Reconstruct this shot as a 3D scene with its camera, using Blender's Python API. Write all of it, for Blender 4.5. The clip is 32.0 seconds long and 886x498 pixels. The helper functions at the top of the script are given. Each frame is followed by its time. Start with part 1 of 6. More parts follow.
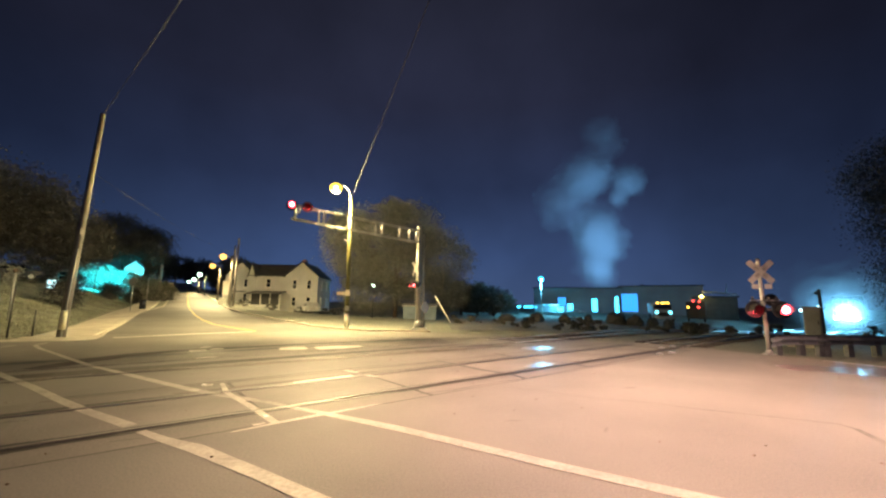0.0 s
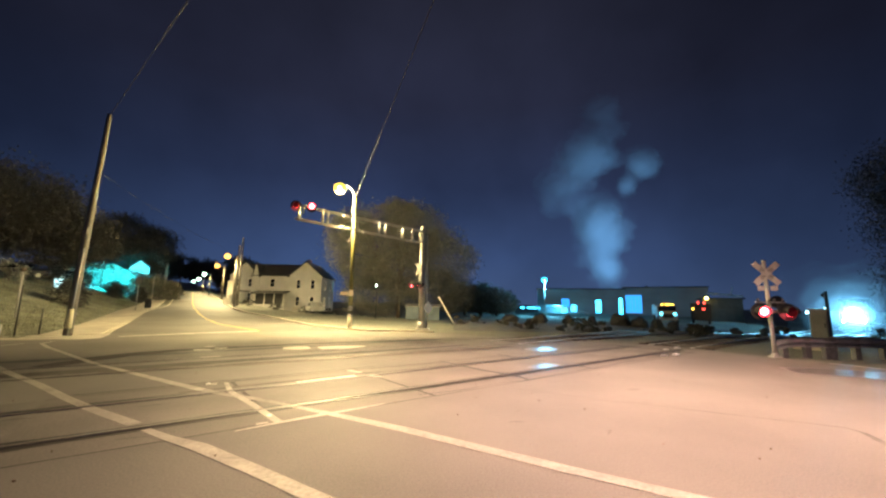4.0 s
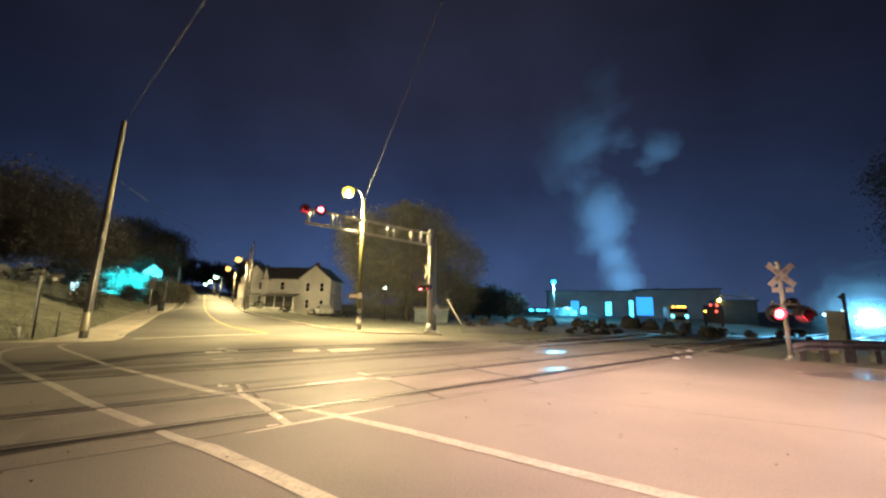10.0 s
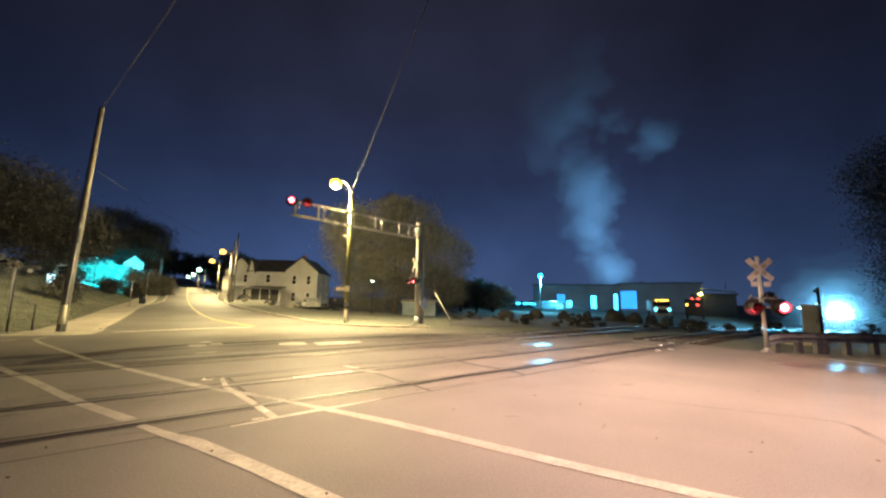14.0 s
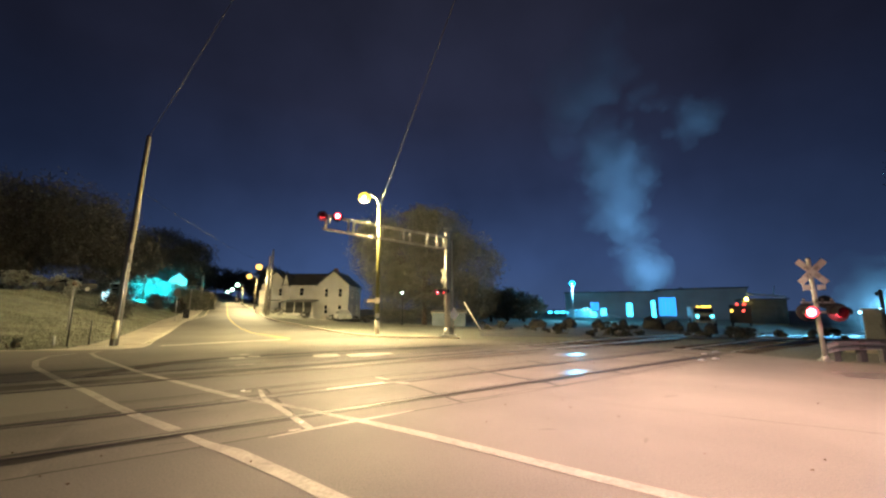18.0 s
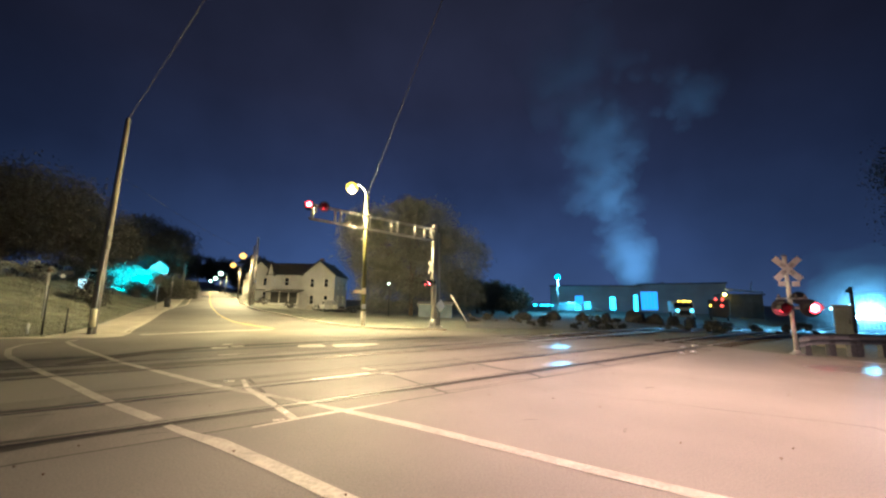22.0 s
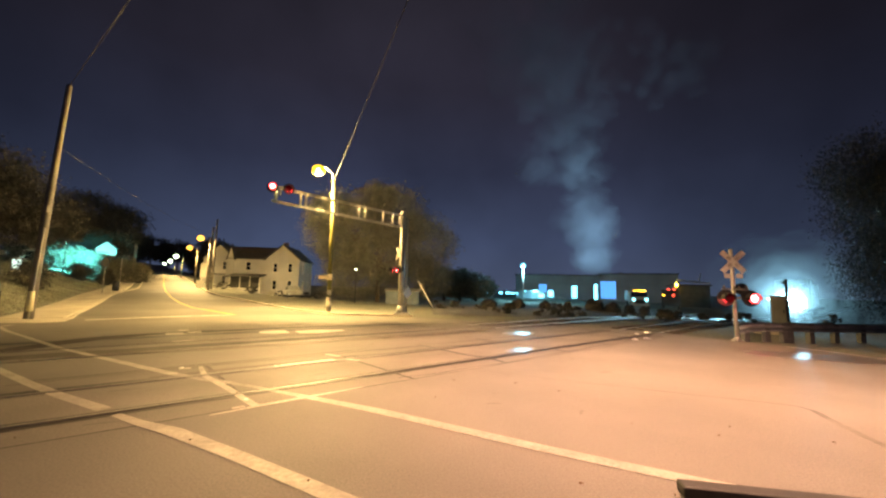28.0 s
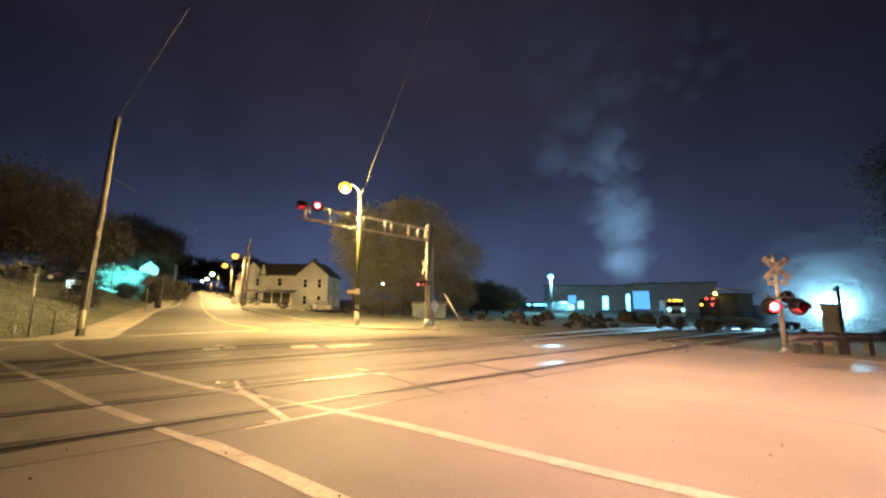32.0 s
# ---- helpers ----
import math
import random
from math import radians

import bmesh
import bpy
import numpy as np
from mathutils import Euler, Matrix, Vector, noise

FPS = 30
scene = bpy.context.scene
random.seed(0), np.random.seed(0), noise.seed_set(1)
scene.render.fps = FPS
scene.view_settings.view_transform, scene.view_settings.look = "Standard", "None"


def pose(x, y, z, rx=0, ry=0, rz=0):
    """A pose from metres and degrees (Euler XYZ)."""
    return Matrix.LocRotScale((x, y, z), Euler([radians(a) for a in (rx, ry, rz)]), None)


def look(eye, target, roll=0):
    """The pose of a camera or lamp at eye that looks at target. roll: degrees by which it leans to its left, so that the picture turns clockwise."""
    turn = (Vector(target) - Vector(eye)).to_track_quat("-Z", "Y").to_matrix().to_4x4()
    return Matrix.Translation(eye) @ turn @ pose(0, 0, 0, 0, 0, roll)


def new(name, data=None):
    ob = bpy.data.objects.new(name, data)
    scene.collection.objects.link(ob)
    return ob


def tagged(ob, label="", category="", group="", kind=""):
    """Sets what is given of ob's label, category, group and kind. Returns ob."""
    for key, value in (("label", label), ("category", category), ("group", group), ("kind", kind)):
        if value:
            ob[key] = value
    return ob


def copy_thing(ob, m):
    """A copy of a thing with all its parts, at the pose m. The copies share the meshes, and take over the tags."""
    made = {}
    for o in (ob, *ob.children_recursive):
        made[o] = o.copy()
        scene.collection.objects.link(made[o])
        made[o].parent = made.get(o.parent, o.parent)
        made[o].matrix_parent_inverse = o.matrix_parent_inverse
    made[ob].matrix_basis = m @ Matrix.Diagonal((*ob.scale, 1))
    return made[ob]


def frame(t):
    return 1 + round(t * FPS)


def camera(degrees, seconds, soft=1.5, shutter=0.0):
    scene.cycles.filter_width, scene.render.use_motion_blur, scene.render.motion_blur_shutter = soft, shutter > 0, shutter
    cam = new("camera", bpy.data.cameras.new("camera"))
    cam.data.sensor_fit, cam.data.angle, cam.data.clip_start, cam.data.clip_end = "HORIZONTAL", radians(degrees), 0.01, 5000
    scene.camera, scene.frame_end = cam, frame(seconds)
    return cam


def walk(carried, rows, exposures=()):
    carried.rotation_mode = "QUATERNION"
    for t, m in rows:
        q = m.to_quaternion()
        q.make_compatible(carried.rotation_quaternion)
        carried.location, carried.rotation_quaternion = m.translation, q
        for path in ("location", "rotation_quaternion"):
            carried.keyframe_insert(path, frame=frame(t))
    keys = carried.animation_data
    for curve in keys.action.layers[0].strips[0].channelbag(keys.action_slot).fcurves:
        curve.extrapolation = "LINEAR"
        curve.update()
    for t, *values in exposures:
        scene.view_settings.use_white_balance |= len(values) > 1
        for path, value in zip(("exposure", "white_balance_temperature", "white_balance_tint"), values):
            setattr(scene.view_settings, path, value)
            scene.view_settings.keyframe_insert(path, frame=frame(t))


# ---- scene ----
import itertools

FOV = 98.9
SECONDS = 32.0
EYE = (0.0, 0.0, 1.40)
cam = camera(FOV, SECONDS, soft=2.4)
walk(cam, [(t, pose(*EYE, rx, ry, rz)) for t, rx, ry, rz in (
    (0, 98.40, -0.69, -0.10),
    (0.5, 98.38, -0.70, 0.01),
    (1, 98.47, -0.73, -0.03),
    (1.5, 98.57, -0.71, 0.00),
    (2, 98.62, -0.68, 0.03),
    (2.5, 98.68, -0.81, 0.14),
    (3, 98.66, -0.83, 0.32),
    (3.5, 98.52, -0.97, 0.35),
    (5.5, 98.41, -0.78, 0.59),
    (6, 98.36, -0.68, 0.55),
    (6.5, 98.15, -0.68, 0.58),
    (7, 97.46, 0.45, 0.31),
    (7.5, 97.55, 0.46, 1.05),
    (8, 98.32, 0.16, 1.46),
    (8.5, 98.66, -0.28, 1.58),
    (9, 98.53, -0.56, 1.60),
    (9.5, 98.79, -0.78, 1.74),
    (10, 98.82, -0.88, 1.65),
    (10.5, 99.01, -0.86, 1.22),
    (11, 98.68, -0.66, 0.68),
    (11.5, 98.59, -0.70, 0.18),
    (12, 98.53, -0.77, 0.02),
    (12.5, 98.45, -0.73, -0.01),
    (13, 98.13, -0.95, -0.34),
    (13.5, 97.90, -0.95, -0.28),
    (14, 97.84, -0.96, -0.19),
    (14.5, 97.76, -1.00, -0.15),
    (16.5, 98.09, -0.38, 0.71),
    (17, 98.49, -0.08, 2.47),
    (17.5, 99.07, -0.08, 3.78),
    (18, 99.33, -0.04, 4.25),
    (18.5, 99.37, -0.10, 4.10),
    (19, 99.18, -0.24, 3.62),
    (19.5, 98.91, -0.27, 3.29),
    (20, 98.59, -0.34, 2.97),
    (20.5, 98.35, -0.54, 2.37),
    (21, 98.15, -0.72, 1.55),
    (21.5, 97.95, -0.82, 1.51),
    (22, 98.11, -0.68, 2.23),
    (22.5, 98.30, -0.04, 2.56),
    (23, 98.21, 0.01, 2.33),
    (23.5, 98.21, 0.15, 1.98),
    (24, 98.21, 0.15, 1.92),
    (24.5, 98.31, -0.12, 1.77),
    (25, 98.33, -0.45, 1.60),
    (25.5, 98.32, -0.47, 1.37),
    (27.5, 96.65, -1.08, -2.18),
    (28, 96.26, -1.33, -2.68),
    (28.5, 96.36, -1.15, -1.98),
    (29, 96.70, -1.00, -1.05),
    (29.5, 96.96, -0.77, -0.62),
    (30, 97.05, -0.82, -0.14),
    (30.5, 97.10, -0.86, 0.09),
    (31, 97.08, -0.85, 0.20),
    (31.5, 97.57, -0.54, 0.58),
    (32, 98.12, -0.48, 1.31),)],
     exposures=((0, 0.46, 6200, 11), (14, 0.46, 6050, 11), (20, 0.46, 5850, 11), (25.4, 0.46, 5300, 11), (27.4, 0.42, 8500, 18), (30.6, 0.42, 8500, 18), (31.2, 0.46, 8150, 19), (32, 0.54, 7800, 20)))

# ---- world: night sky, darker overhead, blue towards the horizon ----
world = bpy.data.worlds.new("night_sky")
scene.world = world
world.use_nodes = True
wn, wl = world.node_tree.nodes, world.node_tree.links
wn.clear()
w_out, w_bg = wn.new("ShaderNodeOutputWorld"), wn.new("ShaderNodeBackground")
w_tc, w_sep, w_ramp = wn.new("ShaderNodeTexCoord"), wn.new("ShaderNodeSeparateXYZ"), wn.new("ShaderNodeValToRGB")
w_noise, w_mix = wn.new("ShaderNodeTexNoise"), wn.new("ShaderNodeMixRGB")
w_noise.inputs["Scale"].default_value, w_noise.inputs["Detail"].default_value = 2.6, 7
w_mix.blend_type, w_mix.inputs[0].default_value = "MULTIPLY", 0.75
els = w_ramp.color_ramp.elements
els[0].position, els[0].color = 0.0, (0.0205, 0.034, 0.071, 1)
els[1].position, els[1].color = 0.75, (0.0066, 0.0066, 0.0108, 1)
for pos_, col_ in ((0.12, (0.0155, 0.0265, 0.061, 1)), (0.30, (0.0092, 0.0135, 0.031, 1)), (0.48, (0.0076, 0.0086, 0.0170, 1))):
    e_ = els.new(pos_)
    e_.color = col_
wl.new(w_tc.outputs["Generated"], w_sep.inputs[0])
wl.new(w_sep.outputs["Z"], w_ramp.inputs[0])
wl.new(w_tc.outputs["Generated"], w_noise.inputs["Vector"])
wl.new(w_ramp.outputs[0], w_mix.inputs[1])
wl.new(w_noise.outputs["Fac"], w_mix.inputs[2])
# the town's glow in the haze is strongest over the plant and fades to both sides
w_flat, w_len, w_dot, w_glow, w_out_mix = (wn.new(k_) for k_ in ("ShaderNodeVectorMath", "ShaderNodeVectorMath", "ShaderNodeVectorMath", "ShaderNodeMapRange", "ShaderNodeVectorMath"))
w_flat.operation, w_len.operation, w_dot.operation, w_out_mix.operation = "MULTIPLY", "NORMALIZE", "DOT_PRODUCT", "SCALE"
w_flat.inputs[1].default_value = (1, 1, 0)
w_dot.inputs[1].default_value = (-0.04, 0.999, 0)
for key_, val_ in (("From Min", 0.62), ("From Max", 0.985), ("To Min", 0.74), ("To Max", 1.5)):
    w_glow.inputs[key_].default_value = val_
wl.new(w_tc.outputs["Generated"], w_flat.inputs[0])
wl.new(w_flat.outputs[0], w_len.inputs[0])
wl.new(w_len.outputs[0], w_dot.inputs[0])
wl.new(w_dot.outputs["Value"], w_glow.inputs["Value"])
wl.new(w_mix.outputs[0], w_out_mix.inputs[0])
wl.new(w_glow.outputs[0], w_out_mix.inputs["Scale"])
wl.new(w_out_mix.outputs[0], w_bg.inputs["Color"])
wl.new(w_bg.outputs[0], w_out.inputs[0])
w_bg.inputs["Strength"].default_value = 2.05

# ---- lamps ----
SODIUM = (1.0, 0.75, 0.32)


def point(name, place, colour, watts, radius=0.15):
    lamp = bpy.data.lights.new(name, "POINT")
    lamp.color, lamp.energy, lamp.shadow_soft_size = colour, watts, radius
    ob = new(name, lamp)
    ob.location = place
    return ob


def spot(name, place, target, colour, watts, degrees, radius=0.15, blend=0.8):
    lamp = bpy.data.lights.new(name, "SPOT")
    lamp.color, lamp.energy, lamp.shadow_soft_size = colour, watts, radius
    lamp.spot_size, lamp.spot_blend = radians(degrees), blend
    ob = new(name, lamp)
    ob.matrix_world = look(place, target)
    return ob


LAMP_AT = Vector((-6.16, 21.16, 8.09))
point("street_lamp_light", LAMP_AT - Vector((0.05, 0, 0.42)), SODIUM, 15500, 0.35)
spot("street_lamp_side_light", LAMP_AT - Vector((0.05, 0, 0.42)), (-26, 38, 3.0), SODIUM, 13500, 128, 0.35, 0.7)
spot("near_lamp_light", (3.8, 5.5, 8.2), (3.55, 7.5, 0), (1.0, 0.60, 0.43), 11000, 109, 0.25, 0.9)
point("plant_lamp_light", (17.45, 67.2, 5.75), (0.16, 0.66, 1.0), 5500, 0.25)

# ---- materials ----
MATS = {}


def mat(name, base, rough=0.7, metal=0.0, grain=40.0, vary=0.25, bump=0.15, stain=1.2, stain_vary=0.25, per_object=0.0, spec=0.5):
    """A surface with fine grain, larger stains and relief."""
    if name in MATS:
        return MATS[name]
    m = bpy.data.materials.new(name)
    m.use_nodes = True
    n, k = m.node_tree.nodes, m.node_tree.links
    b = n["Principled BSDF"]
    b.inputs["Roughness"].default_value, b.inputs["Metallic"].default_value = rough, metal
    b.inputs["Specular IOR Level"].default_value = spec
    tc = n.new("ShaderNodeTexCoord")
    fine, big = n.new("ShaderNodeTexNoise"), n.new("ShaderNodeTexNoise")
    fine.inputs["Scale"].default_value, fine.inputs["Detail"].default_value = grain, 6
    big.inputs["Scale"].default_value, big.inputs["Detail"].default_value = stain, 4
    k.new(tc.outputs["Object"], fine.inputs["Vector"])
    k.new(tc.outputs["Object"], big.inputs["Vector"])
    last = None
    for tex, amount in ((fine, vary), (big, stain_vary)):
        r = n.new("ShaderNodeMapRange")
        r.inputs["From Min"].default_value, r.inputs["From Max"].default_value = 0.3, 0.7
        r.inputs["To Min"].default_value, r.inputs["To Max"].default_value = 1 - amount, 1 + amount
        k.new(tex.outputs["Fac"], r.inputs["Value"])
        if last is None:
            last = r.outputs[0]
        else:
            mu = n.new("ShaderNodeMath")
            mu.operation = "MULTIPLY"
            k.new(last, mu.inputs[0])
            k.new(r.outputs[0], mu.inputs[1])
            last = mu.outputs[0]
    if per_object:
        oi, r = n.new("ShaderNodeObjectInfo"), n.new("ShaderNodeMapRange")
        r.inputs["To Min"].default_value, r.inputs["To Max"].default_value = 1 - per_object, 1 + per_object
        k.new(oi.outputs["Random"], r.inputs["Value"])
        mu = n.new("ShaderNodeMath")
        mu.operation = "MULTIPLY"
        k.new(last, mu.inputs[0])
        k.new(r.outputs[0], mu.inputs[1])
        last = mu.outputs[0]
    sc = n.new("ShaderNodeVectorMath")
    sc.operation = "SCALE"
    sc.inputs[0].default_value = base
    k.new(last, sc.inputs["Scale"])
    k.new(sc.outputs[0], b.inputs["Base Color"])
    if bump:
        bp = n.new("ShaderNodeBump")
        bp.inputs["Strength"].default_value, bp.inputs["Distance"].default_value = bump, 0.02
        k.new(fine.outputs["Fac"], bp.inputs["Height"])
        k.new(bp.outputs[0], b.inputs["Normal"])
    MATS[name] = m
    return m


def glow(name, colour, strength):
    if name in MATS:
        return MATS[name]
    m = bpy.data.materials.new(name)
    m.use_nodes = True
    b = m.node_tree.nodes["Principled BSDF"]
    b.inputs["Base Color"].default_value = (*[0.3 * c for c in colour], 1)
    b.inputs["Emission Color"].default_value = (*colour, 1)
    b.inputs["Emission Strength"].default_value = strength
    MATS[name] = m
    return m


ASPHALT = mat("asphalt", (0.150, 0.140, 0.128), 0.72, grain=55, vary=0.22, bump=0.22, stain=0.35, stain_vary=0.22)
STREET = mat("street_asphalt", (0.135, 0.128, 0.118), 0.75, grain=55, vary=0.22, bump=0.22, stain=0.25, stain_vary=0.25)
TAR = mat("tar", (0.034, 0.030, 0.028), 0.54, grain=14, vary=0.35, bump=0.10, stain=0.8, stain_vary=0.4, spec=0.22)
WORN_TAR = mat("worn_seal", (0.078, 0.070, 0.063), 0.75, grain=16, vary=0.3, bump=0.15, stain=0.8, stain_vary=0.35, spec=0.25)
STAIN = mat("dark_stain", (0.052, 0.043, 0.041), 0.75, grain=16, vary=0.3, bump=0.15, stain=1.6, stain_vary=0.5, spec=0.25)
BROWN_SEAL = mat("brown_seal", (0.078, 0.058, 0.048), 0.6, grain=16, vary=0.3, bump=0.15, stain=1.6, stain_vary=0.5, spec=0.3)
GRAVEL = mat("dark_gravel", (0.115, 0.113, 0.115), 0.95, grain=12, vary=0.5, bump=0.8, stain=0.3, stain_vary=0.35)
FAINT_SEAL = mat("faint_seal", (0.108, 0.098, 0.088), 0.7, grain=16, vary=0.25, bump=0.12, stain=1.2, stain_vary=0.35, spec=0.3)
SMOOTH_SEAL = mat("smooth_glint_seal", (0.120, 0.112, 0.104), 0.33, grain=9, vary=0.2, bump=0.02, stain=2.0, stain_vary=0.3, spec=0.6)
PANEL = mat("crossing_panel", (0.152, 0.140, 0.126), 0.66, grain=40, vary=0.22, bump=0.08, stain=0.6, stain_vary=0.25, per_object=0.06, spec=0.35)
PAINT = mat("road_paint", (0.32, 0.295, 0.255), 0.6, grain=22, vary=0.22, bump=0.1, stain=2.5, stain_vary=0.25)
FADED_PAINT = mat("faded_road_paint", (0.22, 0.205, 0.18), 0.65, grain=22, vary=0.3, bump=0.1, stain=3, stain_vary=0.3)
BRIGHT_PAINT = mat("bright_road_paint", (0.46, 0.44, 0.38), 0.6, grain=22, vary=0.12, bump=0.1, stain=2.5, stain_vary=0.15)
YELLOW_PAINT = mat("yellow_paint", (0.46, 0.33, 0.06), 0.6, grain=22, vary=0.2, bump=0.1, stain=2.5, stain_vary=0.2)
GRASS = mat("grass", (0.170, 0.175, 0.145), 0.95, grain=9, vary=0.3, bump=0.25, stain=0.12, stain_vary=0.3)
BALLAST = mat("ballast", (0.15, 0.145, 0.14), 0.9, grain=14, vary=0.55, bump=0.9, stain=0.4, stain_vary=0.25)
CONCRETE = mat("concrete", (0.43, 0.40, 0.33), 0.85, grain=30, vary=0.15, bump=0.15, stain=0.9, stain_vary=0.2)
RAIL_STEEL = mat("rail_steel", (0.17, 0.16, 0.15), 0.55, metal=0.6, grain=20, vary=0.2, bump=0.05, stain=1.5, stain_vary=0.2)
RAIL_TOP = mat("polished_rail", (0.60, 0.59, 0.57), 0.5, metal=0.8, grain=20, vary=0.1, bump=0.02, stain=1.5, stain_vary=0.1)
GALV = mat("galvanised", (0.36, 0.36, 0.35), 0.5, metal=0.55, grain=25, vary=0.12, bump=0.05, stain=2, stain_vary=0.15)
ALU = mat("aluminium", (0.31, 0.305, 0.295), 0.5, metal=0.25, grain=25, vary=0.12, bump=0.05, stain=2, stain_vary=0.12)
BLACK = mat("black_paint", (0.02, 0.02, 0.02), 0.6, grain=30, vary=0.2, bump=0.05)
WOOD = mat("pole_wood", (0.185, 0.170, 0.152), 0.9, grain=25, vary=0.35, bump=0.5, stain=1.5, stain_vary=0.3)
TIE_WOOD = mat("tie_wood", (0.07, 0.055, 0.045), 0.95, grain=20, vary=0.4, bump=0.4, per_object=0.3)
WHITE = mat("white_paint", (0.74, 0.72, 0.66), 0.55, grain=25, vary=0.06, bump=0.04, stain=2, stain_vary=0.1)
SIDING = mat("white_siding", (0.52, 0.52, 0.52), 0.7, grain=18, vary=0.08, bump=0.08, stain=0.7, stain_vary=0.1)
ROOF = mat("shingle_roof", (0.045, 0.045, 0.05), 0.9, grain=14, vary=0.35, bump=0.4)
DARK_GLASS = mat("dark_window_glass", (0.015, 0.018, 0.022), 0.08, grain=4, vary=0.1, bump=0, spec=0.8)
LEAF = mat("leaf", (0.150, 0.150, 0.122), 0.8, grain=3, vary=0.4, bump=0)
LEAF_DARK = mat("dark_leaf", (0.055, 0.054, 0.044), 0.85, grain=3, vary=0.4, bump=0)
PALE_LEAF = mat("pale_hedge_leaf", (0.30, 0.30, 0.26), 0.8, grain=3, vary=0.3, bump=0)
# near-black leaf colour keeps these trees dark where lamp light would show
NIGHT_LEAF = mat("unlit_leaf", (0.034, 0.036, 0.033), 0.9, grain=3, vary=0.25, bump=0)
BARK = mat("bark", (0.10, 0.075, 0.055), 0.95, grain=16, vary=0.4, bump=0.6)
RED_GLOW = glow("red_lamp", (1.0, 0.045, 0.06), 7)
RED_CORE = glow("red_lamp_core", (1.0, 0.12, 0.14), 40)
RED_LENS = mat("red_lens", (0.09, 0.006, 0.008), 0.15, grain=60, vary=0.1, bump=0.1)
FAR_SODIUM = glow("far_sodium_lamp", (1.0, 0.50, 0.08), 3.0)
SODIUM_GLOW = glow("sodium_lamp", (1.0, 0.70, 0.05), 2.4)
ARC_TUBE = glow("sodium_arc_tube", (1.0, 0.80, 0.30), 10)


# ---- small builders ----
def part(name, bm, material, parent=None, label=""):
    """Links a bmesh as one mesh object, under a thing or a part where one is given."""
    me = bpy.data.meshes.new(name)
    bm.to_mesh(me)
    bm.free()
    if material:
        for m in (material if isinstance(material, (list, tuple)) else (material,)):
            me.materials.append(m)
    ob = new(name, me)
    if parent:
        ob.parent = parent
    if label:
        ob["label"] = label
    return ob


def empty(name, m, label="", category="", group="", kind=""):
    ob = new(name)
    ob.matrix_basis = m
    return tagged(ob, label, category, group, kind)


def box(bm, cx, cy, cz, sx, sy, sz, m=None, bevel=0.0, mi=0):
    r = bmesh.ops.create_cube(bm, size=1, matrix=(m or Matrix()) @ Matrix.Translation((cx, cy, cz)) @ Matrix.Diagonal((sx, sy, sz, 1)))
    vs = r["verts"]
    fs = {f for v in vs for f in v.link_faces}
    for f in fs:
        f.material_index = mi
    if bevel:
        es = list({e for v in vs for e in v.link_edges})
        bmesh.ops.bevel(bm, geom=es, offset=bevel, segments=2, affect="EDGES", profile=0.5)
    return bm


def tube(bm, a, b, r0, r1=None, seg=12, mi=0, caps=True):
    a, b = Vector(a), Vector(b)
    d = b - a
    m = Matrix.Translation((a + b) / 2) @ d.to_track_quat("Z", "Y").to_matrix().to_4x4()
    r = bmesh.ops.create_cone(bm, cap_ends=caps, segments=seg, radius1=r0, radius2=r0 if r1 is None else r1, depth=d.length, matrix=m)
    for f in {f for v in r["verts"] for f in v.link_faces}:
        f.smooth = len(f.verts) == 4
        f.material_index = mi
    return bm


def ball(bm, c, r, sub=2, scale=(1, 1, 1), mi=0):
    q = bmesh.ops.create_icosphere(bm, subdivisions=sub, radius=r, matrix=Matrix.Translation(c) @ Matrix.Diagonal((*scale, 1)))
    for f in {f for v in q["verts"] for f in v.link_faces}:
        f.smooth = True
        f.material_index = mi
    return bm


def B():
    return bmesh.new()


def facing(x, y, z, az=None):
    """A pose whose local -y looks back to the crossing's middle (or along az, degrees clockwise from +y)."""
    if az is None:
        az = math.degrees(math.atan2(x, y))
    return pose(x, y, z, 0, 0, -az)


def smooth(a, b, v):
    t = min(1.0, max(0.0, (v - a) / (b - a)))
    return t * t * (3 - 2 * t)


# ---- lie of the land ----
UX, UY = -0.565, 0.825          # the street's way uphill
NX, NY = 0.825, 0.565          # to its far kerb
TX, TY = 0.7805, 0.6252        # the rails' way
RN = Vector((-0.6252, 0.7805, 0))
RAIL0 = Vector((-0.76, 6.54, 0))


def land(x, y):
    s, w = x * UX + y * UY, x * NX + y * NY
    d = max(0.0, s - 24)
    rise = 0.05 * d * d / (d + 12) if d < 300 else 0.05 * 300 * 300 / 312
    rise *= 1 - 0.75 * smooth(5, 14, w)
    bank = 0.27 * min(9.0, max(0.0, -w - 4.6)) * smooth(19, 42, s)
    off = (x + 0.76) * -0.6252 + (y - 6.54) * 0.7805
    drop = (1.5 - 1.05 * smooth(6, 14, off)) * smooth(18, 70, math.hypot(x, y)) * smooth(9, 22, w)
    return rise + bank - drop


def street(s, w):
    return Vector((s * UX + w * NX, s * UY + w * NY, 0))


def on_track(q, off=0.7175):
    """A point q metres along the near track from its middle of the crossing, off metres from the near rail."""
    p = RAIL0 + Vector((TX, TY, 0)) * q + RN * off
    return Vector((p.x, p.y, land(p.x, p.y)))


